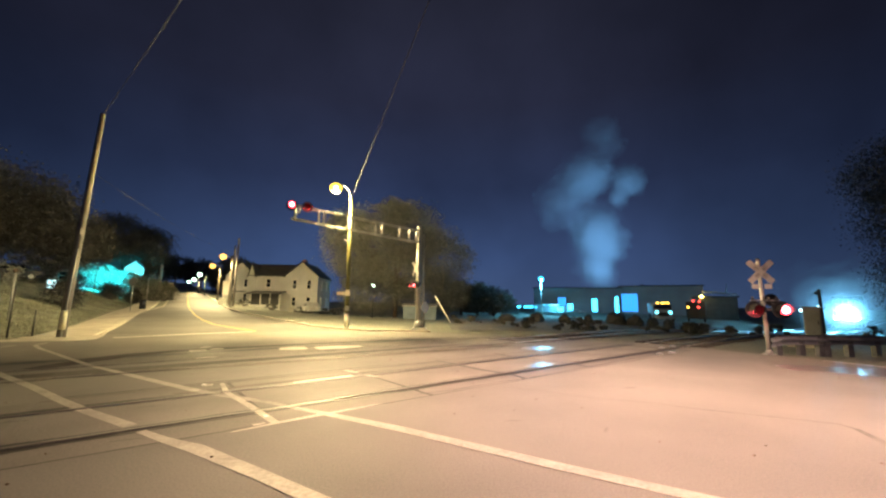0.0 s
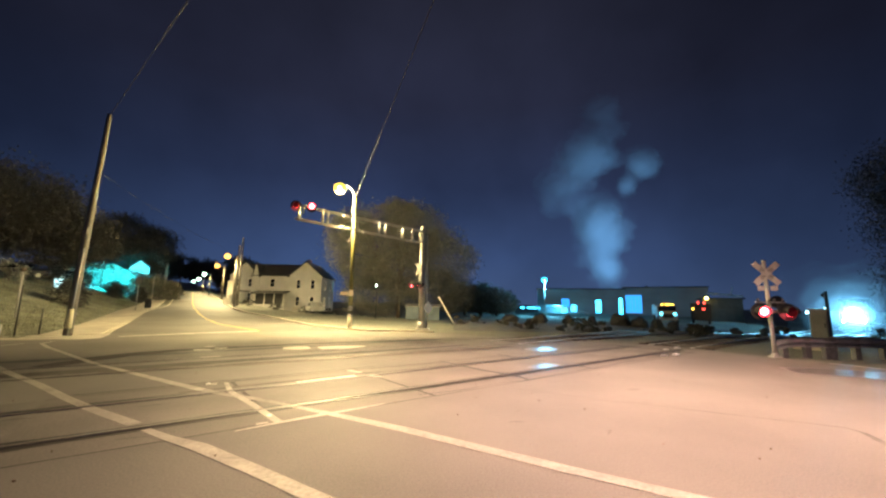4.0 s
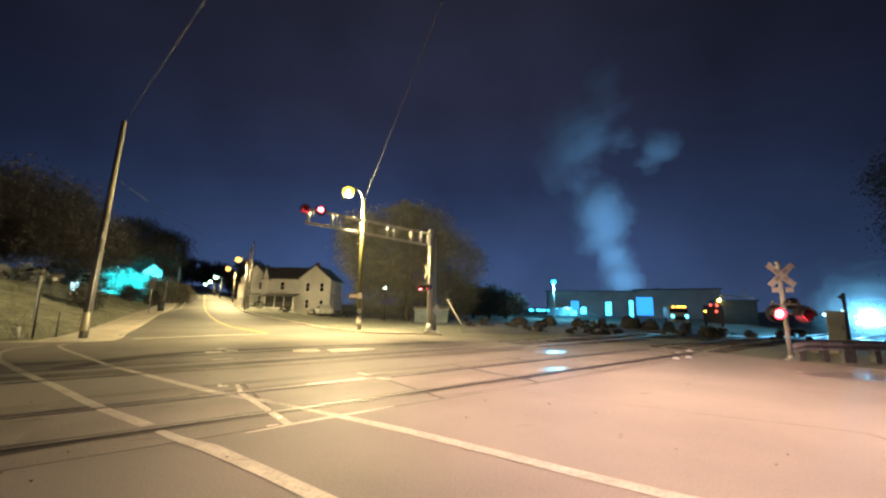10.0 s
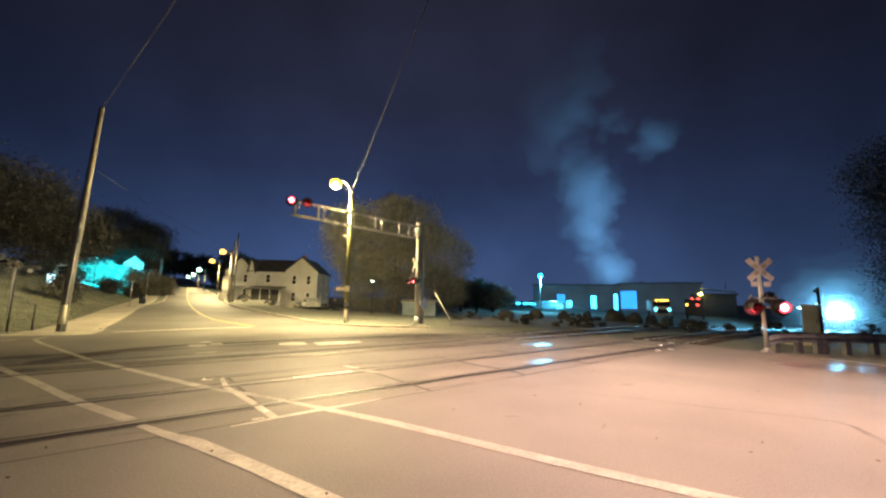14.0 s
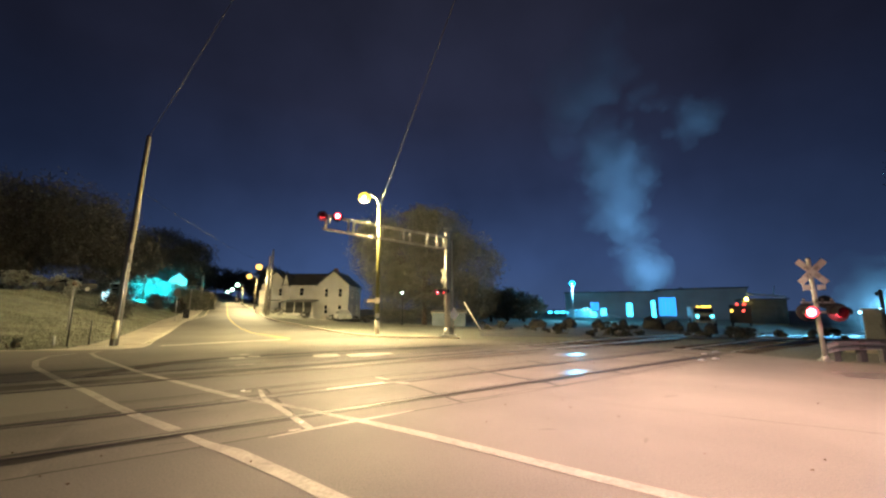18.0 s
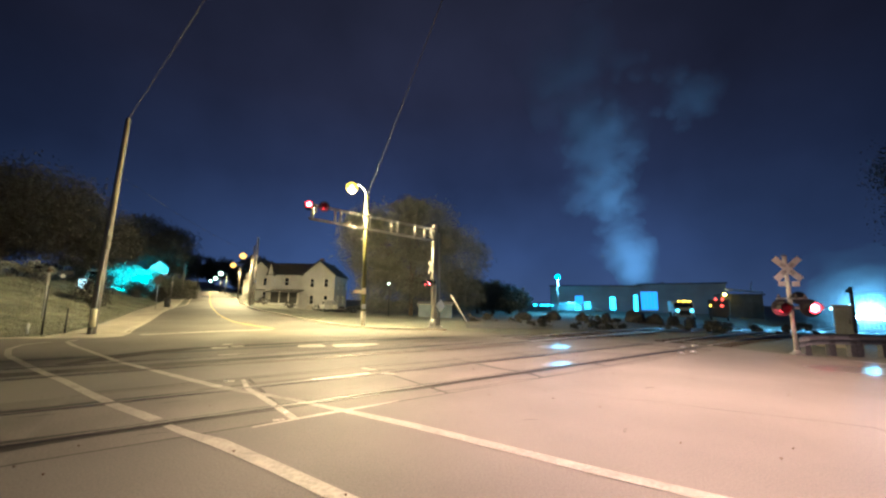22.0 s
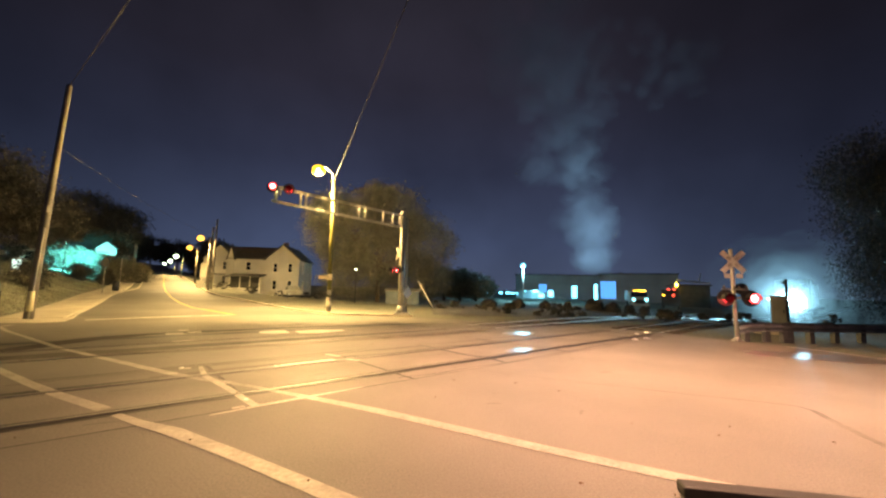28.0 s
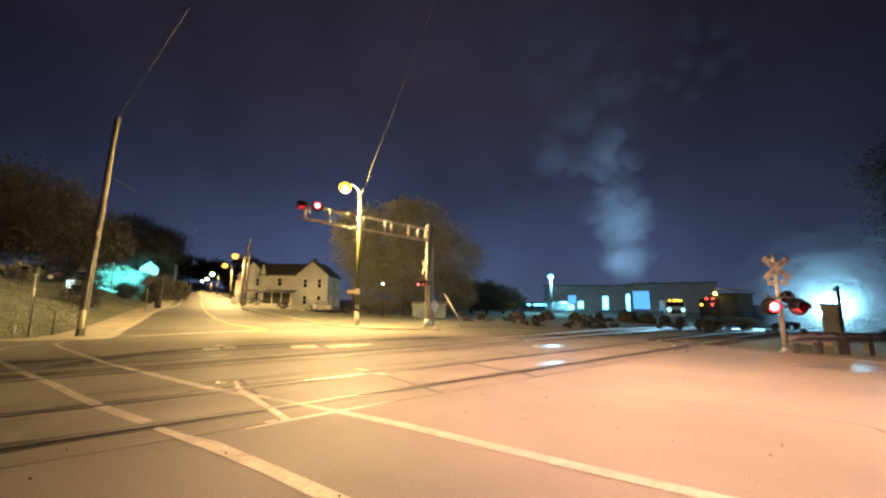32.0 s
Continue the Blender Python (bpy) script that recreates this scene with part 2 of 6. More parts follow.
# crossing asphalt outline, from behind the viewer round by the right
EDGE = [(-45, -25), (16, -25), (11.3, 2), (11.0, 9.7), (10.7, 11.4), (10.1, 12.1), (9.5, 13.1), (8.6, 15.0), (7.6, 16.1), (3.0, 17.6), (0.4, 19.5),
        (-2.4, 20.2), (-5.4, 20.4), (-14.3, 16.3), (-12.9, 13.8), (-14.8, 13.0), (-30, 8.4), (-45, 3.8)]


def in_edge(x, y):
    c = False
    for i in range(len(EDGE)):
        (x0, y0), (x1, y1) = EDGE[i - 1], EDGE[i]
        if (y0 > y) != (y1 > y) and x < (x1 - x0) * (y - y0) / (y1 - y0) + x0:
            c = not c
    return c


def paved(x, y):
    s, w = x * UX + y * UY, x * NX + y * NY
    return in_edge(x, y) or (19 < s < 400 and -4.6 < w < 7.2)


# ground: one sheet to the horizon
def axis(lo, hi, near0, near1, step):
    a = list(np.arange(near0, near1 + 0.01, step))
    v, g = near1, step
    while v < hi:
        g *= 1.22
        v += g
        a.append(v)
    v, g = near0, step
    while v > lo:
        g *= 1.22
        v -= g
        a.insert(0, v)
    return a


xs, ys = axis(-1500, 1500, -45, 40, 0.9), axis(-300, 1500, 0, 62, 0.9)
verts, faces = [], []
for y in ys:
    for x in xs:
        z = land(x, y)
        if paved(x, y):
            z -= 0.12
        elif math.hypot(x, y) < 120:
            z += 0.05 * noise.noise((x * 0.6, y * 0.6, 0)) - 0.02
        verts.append((x, y, z))
nx_ = len(xs)
for j in range(len(ys) - 1):
    for i in range(nx_ - 1):
        a = j * nx_ + i
        faces.append((a, a + 1, a + nx_ + 1, a + nx_))
me = bpy.data.meshes.new("ground")
me.from_pydata(verts, [], faces)
me.materials.append(GRASS)
me.polygons.foreach_set("use_smooth", [True] * len(me.polygons))
tagged(new("ground", me), "dark rough grass and scrub around the crossing", "ground", kind="structure")

# crossing asphalt
bm = B()
f = bm.faces.new([bm.verts.new((x, y, 0)) for x, y in EDGE])
r = bmesh.ops.extrude_face_region(bm, geom=[f])
bmesh.ops.translate(bm, verts=[v for v in r["geom"] if isinstance(v, bmesh.types.BMVert)], vec=(0, 0, -0.1))
bmesh.ops.recalc_face_normals(bm, faces=bm.faces)
bmesh.ops.triangulate(bm, faces=[f for f in bm.faces if len(f.verts) > 4])
road = tagged(part("road_1", bm, ASPHALT), "worn grey asphalt of the level crossing", "road", kind="structure")

# street going uphill
verts, faces = [], []
srow = [0, 2, 4, 6, 8, 10, 12, 14, 16, 18, 20, 22, 24, 27, 30, 33, 36, 40, 50, 62, 76, 95, 120, 150, 190, 240, 300]
wcol = [i / 6 for i in range(7)]
for s in srow:
    for w in wcol:
        q = w
        w0 = -2.6 + 1.3 * smooth(18, 30, s)
        w = w0 + (7.4 - 3.2 * smooth(4, 24, s) - w0) * q
        p = street(21.5 - 1.7 * q + s, w)
        if s == 0:
            p = Vector((-14.3 + 8.9 * q, 16.3 + 4.1 * q, 0))
        verts.append((p.x, p.y, land(p.x, p.y) + 0.002))
for j in range(len(srow) - 1):
    for i in range(6):
        a = j * 7 + i
        faces.append((a, a + 1, a + 8, a + 7))
me = bpy.data.meshes.new("road")
me.from_pydata(verts, [], faces)
me.materials.append(STREET)
tagged(new("road_2", me), "asphalt street climbing away between houses", "road", kind="structure")


def flat(pts, z, thick=0.0):
    bm = B()
    f = bm.faces.new([bm.verts.new((x, y, z)) for x, y in pts])
    f.normal_update()
    if f.normal.z < 0:
        f.normal_flip()
    return bm


def band(pts, width, z, follow=False):
    """A painted or sealed band along a line."""
    bm = B()
    rows = []
    for i, p in enumerate(pts):
        a, b = Vector(pts[max(0, i - 1)]), Vector(pts[min(len(pts) - 1, i + 1)])
        d = (b - a).normalized()
        n = Vector((-d.y, d.x))
        wd = width[i] if isinstance(width, (list, tuple)) else width
        row = []
        for sgn in (-1, 1):
            q = Vector(p) + n * sgn * wd / 2
            row.append(bm.verts.new((q.x, q.y, z + (land(q.x, q.y) if follow else 0))))
        rows.append(row)
    for a, b in zip(rows, rows[1:]):
        f = bm.faces.new((a[0], b[0], b[1], a[1]))
        f.normal_update()
        if f.normal.z < 0:
            f.normal_flip()
    return bm


def marking(pts, width, material=None, z=0.006, name="road_marking", label="worn white painted line on the asphalt", follow=False):
    return tagged(part(name, band(pts, width, z, follow), material or PAINT), label, "road marking", kind="structure")


# ---- painted lines ----
PAINTED = itertools.count(0)


def paint(pts, width, material=None, label="worn white painted line on the asphalt"):
    return marking(pts, width, material, 0.0050 + 0.00015 * next(PAINTED), label=label)


paint([(-13.2, 12.1), (-13.1, 11.2), (-12.3, 10.2), (-10.95, 9.09), (-8.14, 7.32), (-6.69, 6.46), (-5.41, 5.64), (-4.51, 5.09), (-3.51, 4.54)], [0.12, 0.13, 0.13, 0.13, 0.13, 0.13, 0.13, 0.14, 0.15])
paint([(-3.26, 4.37), (-2.80, 4.11), (-2.39, 3.92), (-1.52, 3.38), (-0.67, 2.82), (0.2, 2.24), (1.2, 1.6)], [0.09, 0.12, 0.17, 0.15, 0.15, 0.15, 0.15])
paint([(-13.05, 12.87), (-12.75, 12.20), (-11.62, 11.30), (-10.39, 10.46), (-8.93, 9.43), (-7.50, 8.45), (-6.60, 7.92), (-4.56, 6.69), (-3.88, 6.30)], [0.10, 0.11, 0.11, 0.11, 0.11, 0.12, 0.13, 0.15, 0.15])
paint([(-3.88, 6.30), (-3.20, 5.97), (-2.77, 5.79), (-2.37, 5.60), (-1.96, 5.37)], [0.15, 0.15, 0.13, 0.10, 0.10], FADED_PAINT, "faded white painted line on the asphalt")
paint([(-1.96, 5.37), (-1.60, 5.18), (-1.17, 4.95), (-0.49, 4.57), (0.14, 4.17), (0.67, 3.83), (1.11, 3.55), (1.53, 3.30), (2.01, 3.02), (3.3, 2.3)], [0.10, 0.12, 0.14, 0.16, 0.16, 0.16, 0.16, 0.16, 0.16, 0.16])
paint([(-3.82, 6.88), (-3.37, 6.22), (-2.60, 5.43), (-1.94, 4.71)], [0.06, 0.09, 0.10, 0.10], label="faded white diagonal bar")
paint([(-2.28, 4.37), (-2.09, 4.55), (-1.91, 4.73), (-1.55, 5.05), (-1.25, 5.30), (-0.84, 5.65)], [0.03, 0.06, 0.08, 0.10, 0.08, 0.03], label="thin white painted line")
# paint scraps; the lamp's glint on them is put into a brighter colour
for pts_, wd_ in (([(-5.0, 12.0), (-4.65, 12.15), (-4.3, 12.35)], [0.5, 0.9, 0.7]), ([(-3.95, 12.25), (-3.42, 12.55), (-2.71, 13.06)], [0.7, 0.9, 0.3]), ([(-2.62, 7.0), (-2.25, 7.28), (-1.75, 7.75)], [0.12, 0.22, 0.14])):
    paint(pts_, wd_, BRIGHT_PAINT, "scrap of white road paint with the lamp's glint in its colour")
# small scraps; the first four are glints on the asphalt put in as paint
for pts_, wd_ in (([(-7.25, 11.2), (-6.92, 11.47)], 0.4), ([(-7.50, 12.16), (-7.25, 12.22)], 0.4), ([(-6.95, 11.70), (-6.65, 11.86)], 0.3), ([(-6.10, 9.75), (-5.80, 10.1)], 0.22), ([(-4.04, 6.68), (-3.90, 6.75)], 0.14), ([(-2.17, 4.62), (-2.06, 4.69)], 0.07), ([(-2.04, 8.32), (-1.70, 8.08)], 0.12), ([(-1.54, 7.78), (-1.24, 7.68)], 0.12)):
    paint(pts_, wd_, label="pale scrap of road paint, some of it painted-in glint")
paint([(-12.6, 14.9), (-11.0, 17.0), (-9.2, 18.9)], 0.35, BRIGHT_PAINT, "white painted stop line across the street")
marking([(-9.22, 19.02), (-11.44, 21.33), (-13.9, 23.6), (-16.7, 26.9), (-20.1, 31.3), (-24.7, 37.6), (-31, 46.7), (-38.3, 57.6), (-60, 90), (-110, 163)], [0.28, 0.20, 0.15, 0.13, 0.12, 0.12, 0.12, 0.12, 0.12, 0.12], YELLOW_PAINT, 0.014, label="yellow painted centre line up the street", follow=True)
paint([(10.55, 10.8), (10.80, 10.30), (10.98, 9.8), (11.0, 8.9), (11.1, 4.0)], 0.14, BRIGHT_PAINT, "white painted edge line by the guard rail")

# ---- tarred joints, seals and cracks in the crossing ----
SEALED = itertools.count(0)


def seam(pts, width, material=None, label="dark tarred joint in the asphalt", name="tar_seam", amp=0.012):
    """A sealed joint with an uneven edge, subdivided along its line."""
    k_ = next(SEALED)
    rnd = random.Random(k_ + 70)
    out, wd = [], []
    for k in range(len(pts) - 1):
        a, b = Vector(pts[k]), Vector(pts[k + 1])
        wa, wb = (width[k], width[k + 1]) if isinstance(width, (list, tuple)) else (width, width)
        n = max(1, int((b - a).length / 0.35))
        for q in range(n):
            f = q / n
            out.append(tuple(a.lerp(b, f) + Vector((rnd.uniform(-amp, amp), rnd.uniform(-amp, amp)))))
            wd.append((wa + (wb - wa) * f) * rnd.uniform(0.85, 1.15))
    out.append(tuple(pts[-1]))
    wd.append(width[-1] if isinstance(width, (list, tuple)) else width)
    return tagged(part(name, band(out, wd, 0.0018 + 0.00008 * k_), material or TAR), label, "joint", kind="structure")


def track(q, off):
    p = RAIL0 + Vector((TX, TY, 0)) * q + RN * off
    return (p.x, p.y)


# near rail
seam([track(q, -0.03) for q in (-14, -8, -4.6, -3.5, -2.5, 0, 3, 6, 9, 11.6)], [0.34, 0.34, 0.36, 0.29, 0.26, 0.28, 0.30, 0.33, 0.36, 0.28])
# its second rail
seam([track(q, 1.52) for q in (-14, -6, -4.3, -3.4, -2.8)], [0.26, 0.26, 0.24, 0.18, 0.08])
seam([track(q, 1.50) for q in (0.4, 2, 4, 6, 8.5, 11.2)], [0.09, 0.18, 0.24, 0.27, 0.30, 0.32])
seam([track(q, 2.38) for q in (-4.3, -3.0, -1.3, 0.3, 1.2)], [0.05, 0.06, 0.06, 0.06, 0.04], WORN_TAR)
# far track
seam([track(q, 4.9) for q in (-9, -5, -2, 0.5, 3, 6)], [0.55, 0.60, 0.55, 0.45, 0.35, 0.2], WORN_TAR, "broad worn seal over the far track")
seam([track(q, 7.15) for q in (-8, -4.5, -2.6, 0.3, 3.0, 5.2, 7.4)], [0.35, 0.42, 0.45, 0.45, 0.40, 0.32, 0.2])
seam([track(q, 6.6) for q in (4.9, 7.6, 10.2)], [0.12, 0.14, 0.1], WORN_TAR)
seam([track(q, o) for q, o in ((-5.0, 5.9), (-4.6, 6.4), (-3.7, 7.4), (-2.5, 7.9), (-1.1, 7.95), (0.5, 7.9), (2.6, 7.8), (6.7, 7.2))], [0.5, 0.6, 0.7, 0.6, 0.5, 0.45, 0.4, 0.3], STAIN, "broad dark stain along the far rail", "stain")
seam([track(q, o) for q, o in ((-4.0, 4.5), (-2.3, 4.35), (-1.2, 4.2), (0.1, 4.1), (1.6, 4.0), (4.1, 3.8), (7.0, 3.7))], [0.3, 0.45, 0.5, 0.45, 0.4, 0.35, 0.2], BROWN_SEAL, "broad brown worn seal along the track", "stain")
seam([track(q, o) for q, o in ((-4.2, 2.28), (-2.9, 2.3), (-2.0, 2.25), (-1.1, 2.22), (0.0, 2.18), (1.4, 2.12), (2.7, 2.05))], [0.05, 0.06, 0.06, 0.07, 0.07, 0.06, 0.05], BROWN_SEAL, "brown joint beside the rail")
seam([track(q, 1.72) for q in (-2.9, -2.1, -1.2, -0.2, 0.6)], [0.08, 0.10, 0.10, 0.10, 0.09], BROWN_SEAL, "brown joint beside the rail")
# joints along and across the panels
seam([track(q, -0.66) for q in (-9, -6, -3.9, -2.6)], 0.035, WORN_TAR)
seam([(-0.38, 6.25), (0.12, 6.54), (1.08, 7.32), (1.69, 7.70), (2.79, 8.68), (3.71, 9.43), (5.17, 10.70), (6.86, 12.05)], [0.03, 0.035, 0.04, 0.05, 0.05, 0.06, 0.06, 0.05])
seam([(-0.12, 9.94), (0.30, 9.43), (0.89, 8.60), (1.43, 8.10), (1.65, 7.64)], [0.08, 0.12, 0.13, 0.13, 0.09])
seam([(1.56, 11.51), (1.97, 10.71)], 0.12)
seam([(3.15, 9.82), (3.54, 9.16)], 0.12)
seam([(0.6, 7.1), (1.69, 6.59), (2.41, 6.10), (3.06, 5.90), (3.44, 5.66), (4.01, 5.38), (4.57, 5.12), (4.91, 4.94), (4.93, 4.75), (4.81, 4.48), (4.67, 4.15), (4.48, 3.6)], [0.01, 0.015, 0.02, 0.025, 0.03, 0.03, 0.035, 0.05, 0.07, 0.08, 0.09, 0.09], FAINT_SEAL, "long crack sealed with tar", "crack", 0.006)
# glossy patches added where the yard lamp and headlight mirror in the road
for pts_, wd_ in (([(2.75, 12.75), (3.2, 13.1), (3.75, 13.6)], [0.35, 1.1, 0.4]), ([(2.0, 9.1), (2.35, 9.4), (2.75, 9.75)], [0.2, 0.5, 0.2]), ([(8.3, 9.5), (8.9, 9.3), (9.6, 9.05), (10.4, 8.75), (11.4, 8.3)], [0.7, 1.2, 1.3, 1.4, 1.4])):
    seam(pts_, wd_, SMOOTH_SEAL, "smooth glossy patch of asphalt added to catch lamp reflections", "polished_patch", 0.05)
# brown stains between the rails
for x, y, a, l_, w_ in ((-3.9, 5.35, 0.6, 0.35, 0.06), (-2.75, 5.05, 0.5, 0.3, 0.05), (-2.2, 5.6, 0.7, 0.25, 0.05), (-3.2, 4.1, 0.4, 0.3, 0.05), (-1.7, 6.4, 0.6, 0.3, 0.05), (-5.0, 4.6, 0.5, 0.4, 0.06), (0.9, 4.9, 0.2, 0.22, 0.04), (1.9, 4.6, 1.1, 0.2, 0.05), (3.3, 6.9, 0.4, 0.3, 0.05)):
    d_ = Vector((math.cos(a), math.sin(a))) * l_ / 2
    seam([(x - d_.x, y - d_.y), (x, y + 0.02), (x + d_.x, y + d_.y)], [0.02, w_, 0.015], FAINT_SEAL, "small brown oil stain on the asphalt", "oil_stain")


def rail(off, q0, q1, z0, sunk):
    """A rail: head, web and foot, swept along the lie of the land."""
    prof = [(-0.07, 0.0), (0.07, 0.0), (0.07, 0.02), (0.012, 0.03), (0.012, 0.12), (0.036, 0.13), (0.036, 0.165), (-0.036, 0.165), (-0.036, 0.13), (-0.012, 0.12), (-0.012, 0.03), (-0.07, 0.02)]
    bm = B()
    n = max(2, int((q1 - q0) / 4))
    rings = []
    for i in range(n + 1):
        p = on_track(q0 + (q1 - q0) * i / n, off)
        zz = z0 if sunk else -0.155 + (z0 + 0.155) * smooth(0, 3, i)
        rings.append([bm.verts.new((p.x + RN.x * u, p.y + RN.y * u, p.z + zz + v)) for u, v in prof])
    for a, b in zip(rings, rings[1:]):
        for j in range(len(prof)):
            bm.faces.new((a[j], a[j - 1], b[j - 1], b[j]))
    bm.faces.new(rings[0])
    bm.faces.new(rings[-1])
    bmesh.ops.recalc_face_normals(bm, faces=bm.faces)
    return part("rail", bm, RAIL_STEEL if sunk else RAIL_TOP)


for off, q1 in ((0.0, 12.4), (1.435, 11.4), (4.33, 8.0), (5.78, 6.0)):
    tagged(rail(off, -16, q1, -0.155, True), "worn steel rail set flush in the crossing", "rail", "rails in the crossing")

# panels laid between and beside the near track's rails, with dark joints
for off_a, off_b in ((-0.64, -0.15), (0.10, 1.33), (1.66, 2.18)):
    bm = B()
    a, b, c, d = (track(q, o) for q, o in ((-4.4, off_a - 0.03), (11.0, off_a - 0.03), (11.0, off_b + 0.03), (-4.4, off_b + 0.03)))
    bm.faces.new([bm.verts.new((x, y, 0.0006)) for x, y in (a, b, c, d)])
    part("panel_bed", bm, WORN_TAR, road)
    slab = B()
    box(slab, 0, 0, -0.0488, 2.30, off_b - off_a, 0.1, bevel=0.006)
    first = part("crossing_panel", slab, PANEL, road)
    for k, q in enumerate((-9.13, -6.78, -4.43, -2.08, 0.27, 2.62, 4.97, 7.32, 9.67)):
        o = first if k == 0 else new("crossing_panel", first.data)
        o.parent = road
        x, y = track(q + (1.175 if k < 8 else 0.6), (off_a + off_b) / 2)
        o.matrix_basis = Matrix.Translation((x, y, -0.0003 * (k % 2))) @ Matrix.Rotation(math.atan2(TY, TX), 4, "Z") @ Matrix.Diagonal((1 if k < 8 else 0.5, 1, 1, 1))

TRACK_END = 170
for off0, q0 in ((0.0, 12.4), (4.33, 8.0)):
    bed = B()
    n = 60
    rings = []
    for i in range(n + 1):
        p = on_track(q0 + (TRACK_END - q0) * i / n, off0 + 0.7175)
        rings.append([bed.verts.new((p.x + RN.x * u, p.y + RN.y * u, p.z + v)) for u, v in ((-2.6, -0.3), (-1.5, -0.03), (1.5, -0.03), (2.6, -0.3))])
    for a, b in zip(rings, rings[1:]):
        for j in range(3):
            bed.faces.new((a[j], b[j], b[j + 1], a[j + 1]))
    tagged(part("track_bed", bed, BALLAST), "grey crushed-stone ballast under the track", "track bed", kind="structure")
    for off in (off0, off0 + 1.435):
        tagged(rail(off, q0, TRACK_END, -0.01, False), "long steel rail running away on ballast", "rail", "rails on ballast")
    tie = B()
    box(tie, 0, 0, -0.065, 0.23, 2.6, 0.14)
    tie_ob = part("railway_tie", tie, TIE_WOOD)
    tagged(tie_ob, "dark weathered timber railway tie", "tie", "ties under the track")
    q = q0 + 0.6
    first = True
    while q < q0 + 62:
        p = on_track(q, off0 + 0.7175)
        m = Matrix.Translation(p) @ Matrix.Rotation(math.atan2(TY, TX), 4, "Z")
        if first:
            tie_ob.matrix_basis = m
            first = False
        else:
            copy_thing(tie_ob, m)
        q += 0.62

# dark gravel between the road's edge and the yard
verts, faces = [], []
NXG, NYG = 46, 34
for j in range(NYG + 1):
    for i in range(NXG + 1):
        x = 0.5 + 33.5 * i / NXG
        y = 45 - 23.5 * (1 - j / NYG) - 6.5 * smooth(0.3, 1.0, i / NXG) * (1 - j / NYG)
        verts.append((x, y, land(x, y) + 0.045 + 0.03 * noise.noise((x, y, 3))))
for j in range(NYG):
    for i in range(NXG):
        a = j * (NXG + 1) + i
        faces.append((a, a + 1, a + NXG + 2, a + NXG + 1))
me = bpy.data.meshes.new("gravel")
me.from_pydata(verts, [], faces)
me.materials.append(GRAVEL)
tagged(new("gravel_yard", me), "dark gravel and dirt between road and yard", "gravel", kind="structure")

# ---- kerbs and pavements ----
def strip(name, pts, width, top, depth, material, label, cat, side=0.0):
    """A raised strip along a line on the land."""
    bm = B()
    rings = []
    for i, p in enumerate(pts):
        a, b = Vector(pts[max(0, i - 1)]), Vector(pts[min(len(pts) - 1, i + 1)])
        d = (b - a).normalized()
        n = Vector((-d.y, d.x))
        ring = []
        for u, v in ((-width / 2, -depth), (-width / 2, top - 0.015), (-width / 2 + 0.02, top), (width / 2 - 0.02, top), (width / 2, top - 0.015), (width / 2, -depth)):
            q = Vector(p) + n * (u + side)
            ring.append(bm.verts.new((q.x, q.y, land(q.x, q.y) + v)))
        rings.append(ring)
    for a, b in zip(rings, rings[1:]):
        for j in range(5):
            bm.faces.new((a[j], b[j], b[j + 1], a[j + 1]))
    bm.faces.new(rings[0])
    bm.faces.new(rings[-1])
    bmesh.ops.recalc_face_normals(bm, faces=bm.faces)
    return tagged(part(name, bm, material), label, cat, kind="structure")


def st(s, w):
    p = street(s, w)
    return (p.x, p.y)


strip("kerb_1", [(-14.25, 16.25)] + [st(s, -2.68 + 1.3 * smooth(39.5, 51, s)) for s in (24, 28, 33, 38, 42, 46, 50, 56, 62, 80, 110, 150, 200)], 0.16, 0.03, 0.2, CONCRETE, "pale concrete kerb along the street", "kerb")
strip("pavement_1", [(-14.75, 15.1)] + [st(s, -3.68 + 0.6 * smooth(39.5, 51, s)) for s in (23.4, 28, 33, 38, 42, 46, 50, 56, 62, 80, 110, 150, 200)], 1.80, 0.022, 0.2, CONCRETE, "pale concrete pavement beside the lawn", "pavement")
bm = flat([(-16.3, 14.4), (-15.9, 12.9), (-14.8, 13.2), (-13.1, 13.9), (-12.95, 14.2), (-13.7, 15.4), (-14.3, 16.2), (-15.5, 15.3)], 0.010)
tagged(part("pavement_3", bm, CONCRETE), "worn concrete apron at the street corner", "pavement", kind="structure")
strip("kerb_2", [(-30, 8.5), (-22, 10.9), (-14.9, 13.1), (-13.1, 13.75), (-12.85, 14.2), (-13.6, 15.4), (-14.25, 16.25)], 0.22, 0.012, 0.2, CONCRETE, "low worn concrete kerb round the corner", "kerb")
RIGHT = [(-5.7, 21.45), (-7.9, 23.8), (-10.2, 26.6), (-12.6, 29.4), (-15.3, 32.4), (-18.1, 35.0), (-22.0, 39.7)] + [st(s, 4.3) for s in (52, 60, 70, 95, 130, 180)]
strip("kerb_3", [(-0.6, 19.85), (-2.4, 20.25), (-4.2, 20.35)] + RIGHT, 0.2, 0.10, 0.2, CONCRETE, "concrete kerb lit yellow under the street lamp", "kerb")


# ---- lawn: short upright blades ----
rg = np.random.RandomState(44)
k_ = 360000
px_, py_ = rg.uniform(-47, -14.5, k_), rg.uniform(9.5, 47, k_)
w_, s_ = px_ * NX + py_ * NY, px_ * UX + py_ * UY
ok_ = (w_ < -4.75 + 0.6 * np.clip((s_ - 39.5) / 11.5, 0, 1)) & (py_ > 13.55 + (px_ + 14.9) * 0.3046) & (rg.uniform(0, 1, k_) < 26 / np.hypot(px_, py_)) & (s_ < 62)
px_, py_ = px_[ok_], py_[ok_]
k_ = len(px_)
